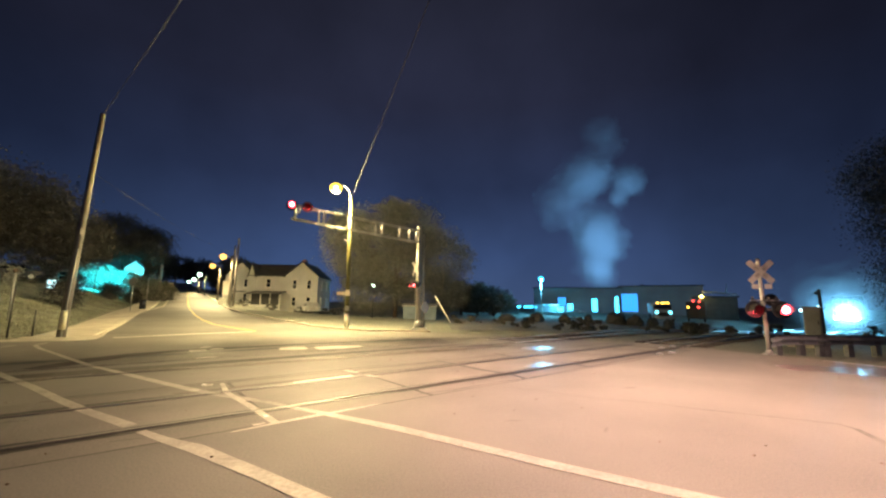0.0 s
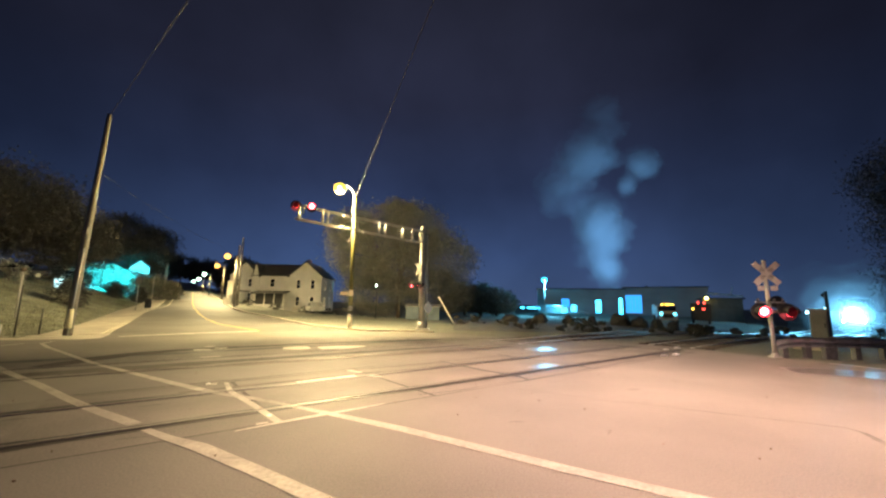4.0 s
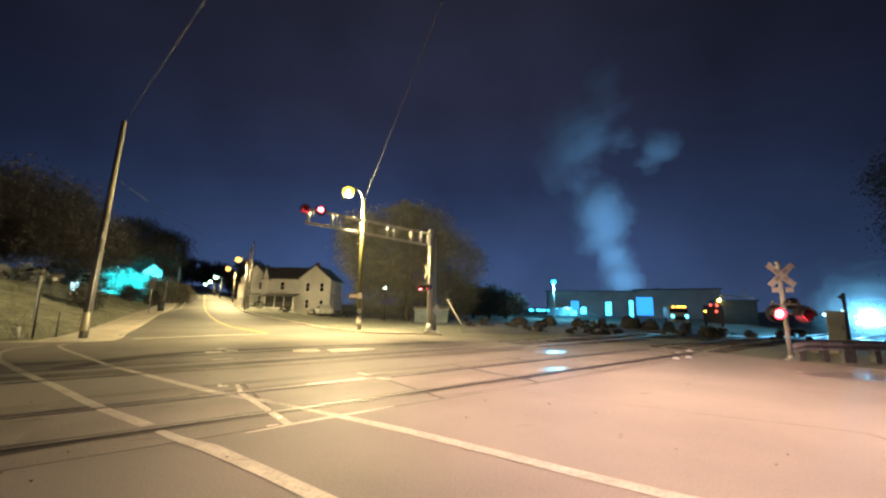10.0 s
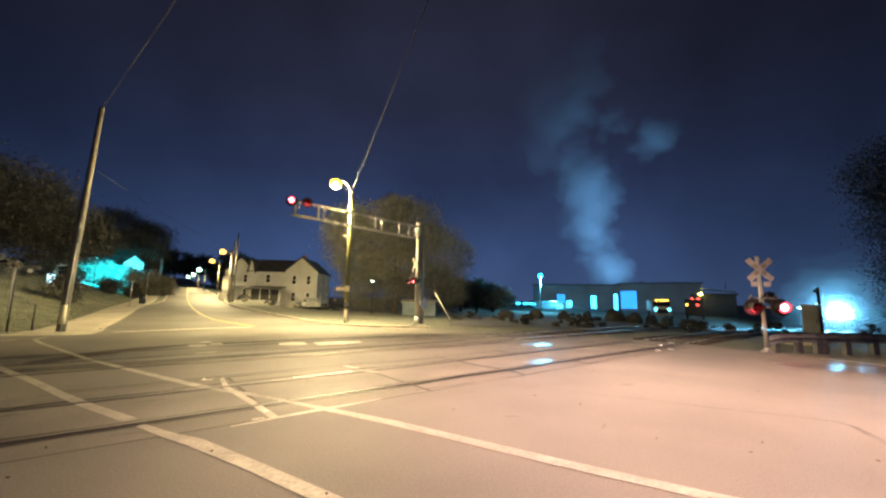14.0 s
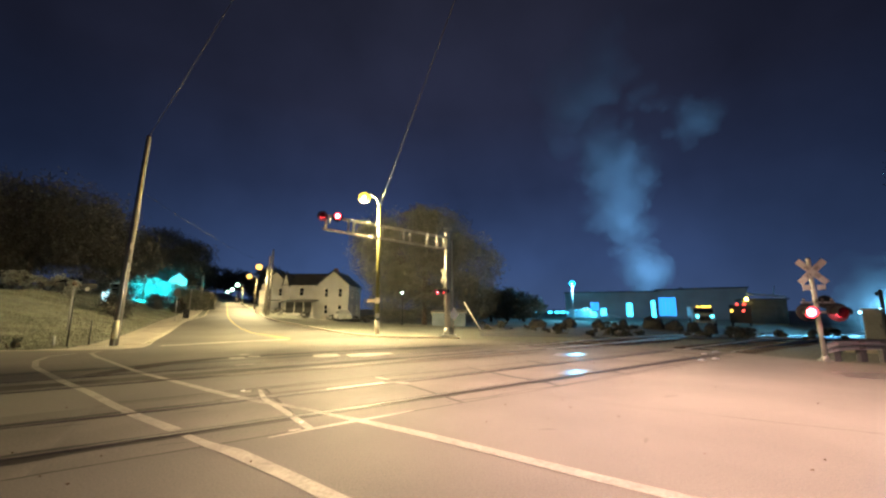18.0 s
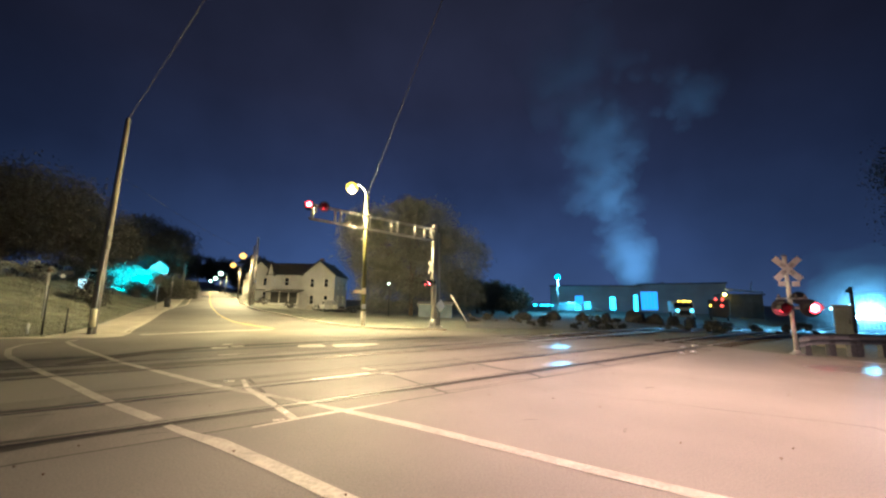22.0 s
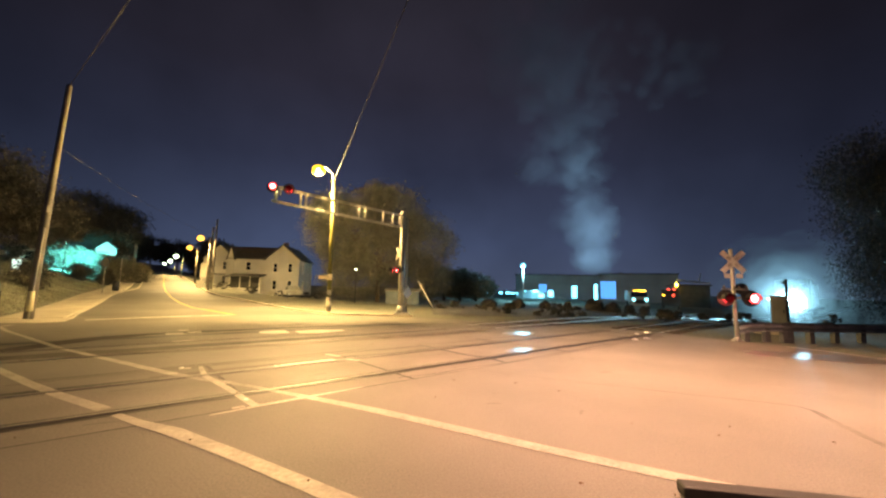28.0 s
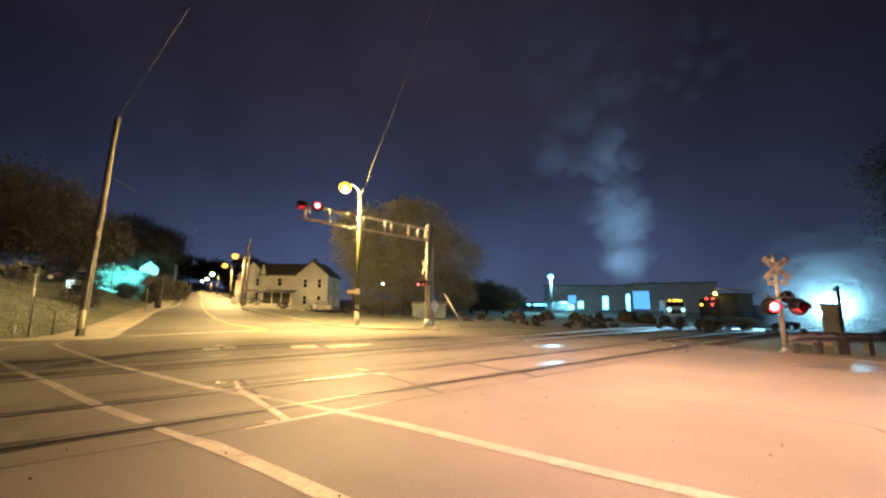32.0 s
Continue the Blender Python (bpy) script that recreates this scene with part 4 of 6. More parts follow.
wire((-5.37, 21.39, 7.55), (5.26, -6.0, 11.3), 0.013, 0.2, "overhead cable from the street lamp's pole")

sm = empty("signal_mast", pose(24.72, 25.0, land(24.72, 25.0)), "black trackside signal mast beside the track", "signal mast")
bm = B()
tube(bm, (0, 0, -0.1), (0, 0, 3.1), 0.10, 0.09, 14)
part("mast", bm, BLACK, sm)
bm = B()
tube(bm, (0, 0.07, 2.85), (0, 0.22, 2.85), 0.12, seg=16)
part("signal_head", bm, BLACK, sm, "round black signal head facing the track")
bm = B()
box(bm, 0, 0, 0.1, 0.5, 0.5, 0.25, bevel=0.03)
part("base", bm, CONCRETE, sm)

# ---- guard rail, signal case and platform beside the road ----
gr = empty("guard_rail", pose(0, 0, 0), "galvanised steel guard rail on short posts", "guard rail")
gpts = [(10.42, 12.25, -0.20), (10.62, 12.12, -0.12), (10.95, 12.03, -0.08), (11.6, 11.95, -0.08), (13.2, 12.0, -0.08), (15.5, 12.15, -0.08), (19, 12.4, -0.09), (24, 12.8, -0.12), (30, 13.4, -0.15)]
prof = [(0, 0.40), (0.05, 0.43), (0.05, 0.49), (0.0, 0.53), (0.0, 0.57), (0.05, 0.61), (0.05, 0.67), (0.0, 0.70)]
bm = B()
rows = []
for i, p in enumerate(gpts):
    a, b = Vector(gpts[max(0, i - 1)][:2]), Vector(gpts[min(len(gpts) - 1, i + 1)][:2])
    d = (b - a).normalized()
    n = Vector((-d.y, d.x))
    rows.append([bm.verts.new((p[0] - n.x * u, p[1] + n.y * u, v + p[2])) for u, v in prof + [(u - 0.006, v) for u, v in reversed(prof)]])
for a, b in zip(rows, rows[1:]):
    for j in range(len(a)):
        bm.faces.new((a[j - 1], a[j], b[j], b[j - 1]))
bm.faces.new(rows[0])
bm.faces.new(rows[-1])
bmesh.ops.recalc_face_normals(bm, faces=bm.faces)
part("beam", bm, mat("weathered_galvanised", (0.165, 0.178, 0.205), 0.7, metal=0.3, grain=25, vary=0.2, stain=1.5, stain_vary=0.3), gr, "corrugated steel beam")
for x, y, h in ((10.55, 12.02, 0.46), (11.12, 11.86, 0.60), (11.66, 11.80, 0.60), (11.84, 11.80, 0.60), (12.6, 11.84, 0.60), (13.5, 11.88, 0.60), (14.5, 11.95, 0.60), (15.9, 12.05, 0.60), (17.8, 12.18, 0.60), (20.0, 12.3, 0.6), (22.5, 12.5, 0.6), (25.5, 12.8, 0.55)):
    bm = B()
    box(bm, x + 0.05, y + 0.25, h / 2 - 0.2, 0.17, 0.16, h + 0.4, bevel=0.01)
    part("post", bm, mat("weathered_post", (0.105, 0.110, 0.120), 0.9, grain=20, vary=0.3, bump=0.3), gr)
case = empty("signal_case", facing(14.2, 14.75, -0.05), "grey steel signal equipment case on a concrete footing", "signal case")
bm = B()
box(bm, 0, 0, 0.95, 0.50, 0.5, 1.1, bevel=0.02)
part("body", bm, mat("case_paint", (0.19, 0.195, 0.20), 0.5, grain=20, vary=0.1, bump=0.05), case)
bm = B()
box(bm, 0, 0, 1.53, 0.58, 0.58, 0.06, bevel=0.015)
part("lid", bm, GALV, case)
bm = B()
box(bm, 0, -0.262, 0.95, 0.42, 0.02, 0.95, bevel=0.006)
door_ = part("door", bm, mat("case_paint", (0.19, 0.195, 0.20)), case)
bm = B()
box(bm, 0.15, -0.285, 0.95, 0.03, 0.03, 0.14, bevel=0.006)
part("handle", bm, BLACK, door_)
bm = B()
box(bm, -0.2, 0, 0.2, 1.2, 0.9, 0.42, bevel=0.02)
part("footing", bm, CONCRETE, case)

# ---- houses ----
def sash(parent, x, y, z, w, h, m, lit=None):
    """A window in a wall facing local -y: frame, sill and two panes."""
    bm = B()
    for cx, cz, sx, sz in ((0, h / 2, w + 0.2, 0.1), (0, -h / 2, w + 0.2, 0.1), (-w / 2, 0, 0.1, h), (w / 2, 0, 0.06, h), (0, 0, w, 0.03)):
        box(bm, x + cx, y - 0.03, z + cz, sx, 0.08, sz, m)
    fr = part("window", bm, WHITE, parent)
    for s in (-1, 1):
        bm = B()
        box(bm, x, y - 0.01, z + s * h / 4, w - 0.1, 0.02, h / 2 - 0.08, m)
        part("pane", bm, lit or DARK_GLASS, fr)
    bm = B()
    box(bm, x, y - 0.08, z - h / 2 - 0.07, w + 0.3, 0.16, 0.05, m)
    part("sill", bm, WHITE, fr)


def gable_wing(parent, x0, x1, y0, y1, eave, ridge, along_x, wallmat, roofmat, over=0.35):
    """Walls with gables and a two-sided roof, in the house's own space."""
    bm = B()
    if along_x:
        ym = (y0 + y1) / 2
        prof = [(y0, 0), (y0, eave), (ym, ridge), (y1, eave), (y1, 0)]
        a = [bm.verts.new((x0, p, q)) for p, q in prof]
        b = [bm.verts.new((x1, p, q)) for p, q in prof]
    else:
        xm = (x0 + x1) / 2
        prof = [(x0, 0), (x0, eave), (xm, ridge), (x1, eave), (x1, 0)]
        a = [bm.verts.new((p, y0, q)) for p, q in prof]
        b = [bm.verts.new((p, y1, q)) for p, q in prof]
    bm.faces.new(a)
    bm.faces.new(b)
    for i in range(5):
        bm.faces.new((a[i - 1], a[i], b[i], b[i - 1]))
    bmesh.ops.recalc_face_normals(bm, faces=bm.faces)
    part("wall", bm, wallmat, parent)
    # clapboard courses
    n = int(eave / 0.45)
    bm = B()
    for i in range(1, n):
        z = eave * i / n
        box(bm, (x0 + x1) / 2, y0 - 0.008, z, x1 - x0, 0.02, 0.03)
        box(bm, x1 + 0.008, (y0 + y1) / 2, z, 0.02, y1 - y0, 0.03)
    part("lap_siding", bm, wallmat, parent)
    for sgn in (-1, 1):
        bm = B()
        if along_x:
            half = (y1 - y0) / 2
            sl = math.hypot(half, ridge - eave)
            m = Matrix.Translation(((x0 + x1) / 2, (y0 + y1) / 2 + sgn * half / 2, (eave + ridge) / 2 + 0.08)) @ Matrix.Rotation(-sgn * math.atan2(ridge - eave, half), 4, "X")
            box(bm, 0, sgn * over / 2, 0, x1 - x0 + 2 * over, sl + over, 0.12, m)
        else:
            half = (x1 - x0) / 2
            sl = math.hypot(half, ridge - eave)
            m = Matrix.Translation(((x0 + x1) / 2 + sgn * half / 2, (y0 + y1) / 2, (eave + ridge) / 2 + 0.08)) @ Matrix.Rotation(sgn * math.atan2(ridge - eave, half), 4, "Y")
            box(bm, sgn * over / 2, 0, 0, sl + over, y1 - y0 + 2 * over, 0.12, m)
        part("roof", bm, roofmat, parent)


hx, hy = -22.0, 55.4
house = empty("house", pose(hx, hy, 0.15, 0, 0, 4), "white clapboard two-storey house with dark roof and porch", "house")
gable_wing(house, -6.0, -0.9, 0.4, 8, 5.2, 7.1, True, SIDING, ROOF)
gable_wing(house, -0.9, 3.75, 0.0, 8.2, 5.2, 7.2, False, SIDING, ROOF)
gable_wing(house, -6.3, -5.2, 0.1, 3, 4.9, 6.9, False, SIDING, ROOF, 0.08)
for x in (0.45, 2.5):
    for z in (1.5, 3.95):
        sash(house, x, 0, z, 0.56, 1.3, Matrix())
for y in (2.2, 5.6):
    for z in (1.5, 3.95):
        sash(house, y, 0, z, 0.6, 1.3, Matrix.Translation((3.75, 0, 0)) @ Matrix.Rotation(radians(90), 4, "Z"))
sash(house, -3.4, 0.4, 4.1, 0.66, 1.2, Matrix())
# screened porch on the left half
bm = B()
box(bm, -2.95, -0.7, 2.85, 4.6, 2.6, 0.14, Matrix.Translation((0, -0.1, 0.0)) @ Matrix.Rotation(radians(9), 4, "X"))
part("porch_roof", bm, ROOF, house)
for x, w in ((-4.95, 0.16), (-3.6, 0.1), (-2.3, 0.1), (-0.98, 0.16)):
    bm = B()
    box(bm, x, -1.6, 1.75, w, w, 1.75, bevel=0.01)
    part("porch_post", bm, WHITE, house)
bm = B()
box(bm, -2.97, -1.6, 0.45, 4.1, 0.14, 0.9, bevel=0.01)
box(bm, -4.97, -0.6, 0.45, 0.12, 1.9, 0.9, bevel=0.01)
part("porch_half_wall", bm, SIDING, house)
bm = B()
box(bm, -2.97, -1.6, 0.94, 4.2, 0.2, 0.06)
part("porch_rail", bm, WHITE, house)
for i in range(3):
    bm = B()
    box(bm, -4.28 + i * 1.32, -1.6, 1.78, 1.2, 0.02, 1.6)
    part("porch_screen", bm, mat("porch_screen", (0.035, 0.035, 0.035), 0.8), house)
bm = B()
box(bm, 0.6, 4.0, 7.4, 0.6, 0.6, 1.2)
part("chimney", bm, mat("chimney_brick", (0.16, 0.08, 0.06), 0.9), house)
h2 = empty("house", pose(-33.5, 63, 0.6, 0, 0, 20), "narrow pale house further up the street", "house")
gable_wing(h2, -2.2, 2.2, 0, 8, 5.2, 7.4, False, SIDING, ROOF)
for x in (-0.9, 0.9):
    for z in (1.7, 4.0):
        sash(h2, x, 0, z, 0.7, 1.3, Matrix())
bm = B()
box(bm, 0, -0.9, 2.6, 4.6, 1.9, 0.14)
part("porch_roof", bm, ROOF, h2)
for x in (-2, 2):
    bm = B()
    tube(bm, (x, -1.7, 0), (x, -1.7, 2.6), 0.07, seg=8)
    part("porch_post", bm, WHITE, h2)

# white house and shrubs under a blue-green yard light, beyond the lawn
tx_, ty_ = -47.5, 53.5
h3 = empty("house", pose(tx_, ty_, land(tx_, ty_) + 0.1, 0, 0, 42), "pale bungalow behind shrubs under a blue-green yard light", "house")
gable_wing(h3, -5.2, 1.2, 0, 7, 2.6, 4.2, True, SIDING, ROOF)
gable_wing(h3, 1.9, 4.1, -1, 7, 3.0, 4.0, False, SIDING, ROOF, 0.2)
for x in (-4.2, -1.6):
    sash(h3, x, 0, 1.5, 1.0, 1.2, Matrix())
sash(h3, 3.0, -1, 1.6, 1.0, 1.2, Matrix())
for i, (x, y, r, h) in enumerate(((-46.0, 49.2, 1.6, 2.8), (-44.0, 50.0, 1.5, 3.1), (-42.1, 50.4, 1.4, 3.2), (-40.6, 51.4, 1.3, 2.4), (-39.2, 51.2, 1.3, 3.3), (-38.0, 52.4, 1.2, 2.3), (-43.0, 40.2, 1.5, 2.2), (-37.6, 50.0, 0.9, 1.4), (-39.9, 48.4, 1.2, 2.9), (-38.4, 48.9, 1.2, 3.2))):
    shrub(x, y, r, h, 3200, 0.11, 60 + i, "leafy shrub lit blue-green by the yard light")
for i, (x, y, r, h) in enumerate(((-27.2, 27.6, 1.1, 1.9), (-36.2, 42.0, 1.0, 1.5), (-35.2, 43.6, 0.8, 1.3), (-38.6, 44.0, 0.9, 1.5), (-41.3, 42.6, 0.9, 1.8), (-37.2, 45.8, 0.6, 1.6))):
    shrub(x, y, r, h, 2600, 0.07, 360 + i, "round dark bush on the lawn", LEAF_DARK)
yl = empty("yard_lamp", pose(-40.9, 44.75, land(-40.9, 44.75)), "post lamp with a blue-green mercury bulb", "lamp")
bm = B()
tube(bm, (0, 0, 0), (0, 0, 3.5), 0.05, 0.04, 10)
part("post", bm, BARK, yl)
bm = B()
tube(bm, (0, 0, 3.5), (0, 0, 3.75), 0.2, 0.12, 12)
part("hood", bm, BARK, yl)
bm = B()
ball(bm, (0, 0, 3.42), 0.10, 2)
part("bulb", bm, glow("mercury", (0.15, 0.9, 0.9), 2), yl)
spot("yard_lamp_light", (-40.7, 45.2, land(-42.2, 46.6) + 3.1), (-42.5, 48.4, land(-44.5, 48) + 0.2), (0.03, 0.72, 0.84), 17000, 100, 0.2, 0.5)

# ---- street lamps and poles up the street ----
for i, (x, y, z, col) in enumerate(((-27.66, 47.54, 7.21, SODIUM), (-35.3, 58.1, 7.0, SODIUM), (-45.8, 71.6, 6.6, (0.8, 1.0, 0.75)), (-54.7, 83.7, 6.4, (0.75, 1.0, 0.8)), (-68, 102, 6.8, (0.75, 1.0, 0.8)))):
    g = land(x, y)
    t = empty("street_lamp", pose(x + 0.9, y + 0.4, land(x + 0.9, y + 0.4)), "street lamp on a pole along the climbing street", "street lamp", "street lamps uphill")
    bm = B()
    tube(bm, (0, 0, 0), (0, 0, z - g + 0.1), 0.11, 0.08, 12)
    part("pole", bm, WOOD, t)
    bm = B()
    tube(bm, (0, 0, z - g - 0.3), (-0.8, -0.35, z - g + 0.12), 0.03, seg=8)
    part("lamp_bracket", bm, GALV, t)
    cobra_head(t, Vector((-0.9, -0.4, z - g + 0.05)), 0.4, FAR_SODIUM if i < 2 else glow("pale_green_lamp", (0.6, 1.0, 0.72), 6), 1.15)
    if i < 4:
        spot("uphill_lamp_light", (x - 0.1, y - 0.1, z - 0.55), (x + 4.0, y - 2.4, 0), SODIUM, 7500 if i < 2 else 3500, 165, 0.15, 1.0)
utility_pole(-24.9, 45.0, 7.2, 0.15)
utility_pole(-25.8, 47.3, 8.4, 0.15)
utility_pole(-38.0, 51.1, 4.9, 0.12)
utility_pole(-43.6, 58.9, 5.0, 0.12)

# litter bin on a post by the pavement
bx, by = street(44, -2.75).xy
bn = empty("litter_bin", pose(bx, by, land(bx, by) + 0.09), "dark green litter bin below a sign post", "litter bin")
bm = B()
tube(bm, (0, 0, 0), (0, 0, 0.85), 0.24, 0.28, 14)
part("bin_body", bm, BLACK, bn)
bm = B()
tube(bm, (0.0, 0.35, 0), (0.0, 0.35, 2.9), 0.03, seg=8)
part("post", bm, GALV, bn)

# ---- lawn: posts, hedge, parked car, lit box and signs ----
def small_post(x, y, h, r, label, material=None, top=None):
    t = empty("marker_post", pose(x, y, land(x, y)), label, "post")
    bm = B()
    tube(bm, (0, 0, -0.1), (0, 0, h), r, r * 0.92, 12)
    part("post", bm, material or GALV, t)
    if top:
        bm = B()
        ball(bm, (0, 0, h + top * 0.8), top, 2)
        part("globe", bm, BARK, t, "dull brown globe")
    return t


small_post(-16.67, 14.35, 0.42, 0.055, "short pale marker post at the lawn's edge")
small_post(-16.1, 15.25, 1.0, 0.03, "thin dark post at the lawn's edge", BLACK)
small_post(-22.4, 19.9, 2.45, 0.05, "slim pale steel post with a dull globe on the lawn", GALV, 0.12)
small_post(-15.9, 14.2, 1.9, 0.028, "thin dark fence post beside the pavement", BLACK)
sg = empty("road_sign", pose(-26.4, 32.5, land(-26.4, 32.5)), "round dark sign on a thin post, seen from behind", "sign")
bm = B()
tube(bm, (0, 0, 0), (0, 0, 2.9), 0.03, seg=8)
part("post", bm, GALV, sg)
bm = B()
tube(bm, (0, -0.05, 2.55), (0, -0.04, 2.55), 0.36, seg=24)
part("sign_face", bm, mat("sign_back", (0.10, 0.10, 0.10), 0.6), sg)
lb = empty("lit_box", pose(-34.4, 33.5, land(-34.4, 33.5), 0, 0, 40), "small white lit cabinet at the back of the lawn", "cabinet")
bm = B()
box(bm, 0, 0, 0.15, 0.62, 0.5, 0.3, bevel=0.02)
part("plinth", bm, CONCRETE, lb)
bm = B()
box(bm, 0, 0, 0.70, 0.52, 0.42, 0.8, bevel=0.03)
part("cabinet_body", bm, glow("lit_cabinet", (0.55, 0.92, 1.0), 1.6), lb)
for i in range(7):
    x, y = -46.5 + i * 1.55, 27.5 + i * 0.75
    shrub(x, y, 1.1, 1.5 + 0.3 * math.sin(i * 2.1), 700, 0.13, 140 + i, "pale clipped hedge bush at the back of the lawn", PALE_LEAF)


def parked_car(x, y, az, material, label):
    t = empty("car", facing(x, y, land(x, y), az), label, "car")
    bm = B()
    box(bm, 0, 0, 0.62, 4.4, 1.72, 0.58, bevel=0.14)
    part("body", bm, material, t)
    bm = B()
    box(bm, 0.1, 0, 1.16, 2.5, 1.5, 0.56)
    for v in bm.verts:
        if v.co.z > 1.2:
            v.co.x = 0.1 + (v.co.x - 0.1) * 0.68
            v.co.y *= 0.86
    bmesh.ops.bevel(bm, geom=list(bm.edges), offset=0.07, segments=2, affect="EDGES")
    cabin = part("cabin", bm, material, t)
    for sy in (-1, 1):
        for x0, x1, x2, x3 in ((-0.95, -0.02, -0.02, -0.62), (0.06, 1.1, 0.78, 0.06)):
            bm = B()
            q = [bm.verts.new((px, sy * (0.757 - 0.105 * (pz - 0.92) / 0.5), pz)) for px, pz in ((x0, 0.94), (x1, 0.94), (x2, 1.34), (x3, 1.34))]
            f = bm.faces.new(q if sy < 0 else q[::-1])
            r = bmesh.ops.extrude_face_region(bm, geom=[f])
            bmesh.ops.translate(bm, verts=[v for v in r["geom"] if isinstance(v, bmesh.types.BMVert)], vec=(0, sy * 0.006, 0))
            part("side_window", bm, DARK_GLASS, cabin)
        for px in (-1.35, 1.4):
            bm = B()
            tube(bm, (px, sy * 0.66, 0.32), (px, sy * 0.875, 0.32), 0.32, seg=20)
            wh = part("wheel", bm, BLACK, t)
            bm = B()
            tube(bm, (px, sy * 0.86, 0.32), (px, sy * 0.885, 0.32), 0.19, seg=14)
            part("rim", bm, GALV, wh)
    return t


parked_car(-39.6, 34.6, -48, mat("dark_car_paint", (0.03, 0.03, 0.035), 0.3), "dark car parked behind the lawn")
parked_car(-16.6, 48.6, 62, mat("pale_car_paint", (0.45, 0.45, 0.44), 0.3), "pale car parked beside the white house")
rs = empty("road_sign", pose(-18.3, 46.5, land(-18.3, 46.5)), "small round pale sign near the white house", "sign")
bm = B()
tube(bm, (0, 0, -0.1), (0, 0, 0.5), 0.03, seg=8)
part("post", bm, GALV, rs)
bm = B()
tube(bm, (0, -0.06, 0.28), (0, -0.04, 0.28), 0.38, seg=24)
part("sign_face", bm, mat("dull_sign_face", (0.5, 0.48, 0.42), 0.6), rs)
for i, (x, y, r, h) in enumerate(((-20.3, 45.6, 0.7, 0.75), (-25.2, 48.8, 1.0, 0.8), (-17.2, 50.5, 1.0, 0.7), (-15.4, 50.3, 1.0, 0.75), (-13.6, 50.0, 1.1, 0.8), (-19.0, 51.0, 1.0, 0.7))):
    shrub(x, y, r, h, 900, 0.07, 330 + i, "dark clipped bush before the white house", LEAF_DARK)
bd = empty("sign_board", pose(-28.6, 50.4, land(-28.6, 50.4), 0, 0, 30), "tall white board on two posts by the pavement", "sign")
bm = B()
box(bm, 0, 0, 2.05, 0.8, 0.07, 1.8, bevel=0.01)
part("panel", bm, WHITE, bd)
for x in (-0.36, 0.36):
    bm = B()
    tube(bm, (x, 0.06, -0.2), (x, 0.06, 2.9), 0.035, seg=8)
    part("post", bm, GALV, bd)
bx_ = empty("utility_box", pose(-26.9, 46.8, land(-26.9, 46.8), 0, 0, 30), "squat white utility box by the pavement", "utility box")
bm = B()
box(bm, 0, 0, 0.4, 0.75, 0.6, 0.8, bevel=0.03)
part("cabinet_body", bm, WHITE, bx_)
bm = B()
box(bm, 0, 0, 0.83, 0.82, 0.66, 0.06, bevel=0.01)
part("lid", bm, WHITE, bx_)

# pale shed, small green-white lamp and leaning guy-wire guard behind the mast
sh = empty("shed", pose(-2.4, 40.4, land(-2.4, 40.4) - 0.1), "small pale blue shed beyond the crossing", "shed")
gable_wing(sh, -1.75, 1.75, 0, 2.6, 1.4, 1.6, True, mat("pale_blue_siding", (0.20, 0.25, 0.30), 0.7), GALV, 0.12)
lp = empty("signal_lamp", pose(-7.26, 40.0, land(-7.26, 40.0)), "small green-white lamp on a dark post", "lamp")
lz = 3.35 - land(-7.26, 40.0)
bm = B()
tube(bm, (0, 0, -0.1), (0, 0, lz), 0.04, seg=8)
part("post", bm, BLACK, lp)
bm = B()
tube(bm, (0, -0.25, lz), (0, 0.05, lz), 0.17, seg=14)
part("housing", bm, BLACK, lp)
bm = B()
tube(bm, (0, -0.27, lz), (0, -0.25, lz), 0.085, seg=14)
part("lens", bm, glow("green_white", (0.6, 1.0, 0.75), 14), lp)
gw = empty("guy_guard", pose(0.78, 30.0, land(0.78, 30.0)), "pale leaning guy-wire guard", "guard")
bm = B()
tube(bm, (0, 0, -0.15), (-1.36, 0, 2.15), 0.05, 0.045, 8)
part("tube", bm, WHITE, gw)

# black rubber bar lying on the asphalt at the viewer's feet
rb = empty("rubber_bar", pose(2.45, 2.70, 0, 0, 0, -13), "black rubber wheel stop lying on the asphalt", "wheel stop")
bm = B()
box(bm, 0, -0.05, 0.04, 1.2, 0.14, 0.08, bevel=0.015)
part("bar", bm, BLACK, rb)

# steel studs by the rails that glint
for x, y, r in ((7.65, 13.53, 0.09), (8.42, 14.17, 0.12), (6.65, 11.89, 0.10), (7.22, 12.23, 0.10), (-2.18, 4.98, 0.03), (-4.05, 6.75, 0.04)):
    t = empty("road_stud", pose(x, y, 0.0), "small shiny steel stud in the asphalt", "road stud")
    bm = B()
    ball(bm, (0, 0, 0), r, 2, (1, 1, 0.5))
    part("dome", bm, mat("polished_steel", (0.85, 0.85, 0.85), 0.3, metal=1.0, vary=0.05, stain_vary=0.05, bump=0), t)

# rough dark growth along the kerb at the lawn's corner
for i in range(12):
    x, y = -17.2 - i * 0.75, 13.3 - i * 0.30 + 0.25 * math.sin(i * 1.7)
    shrub(x, y, 0.5, 0.34 + 0.1 * math.sin(i * 2.3), 260, 0.07, 200 + i, "low dark tuft of rough grass by the kerb", LEAF_DARK)

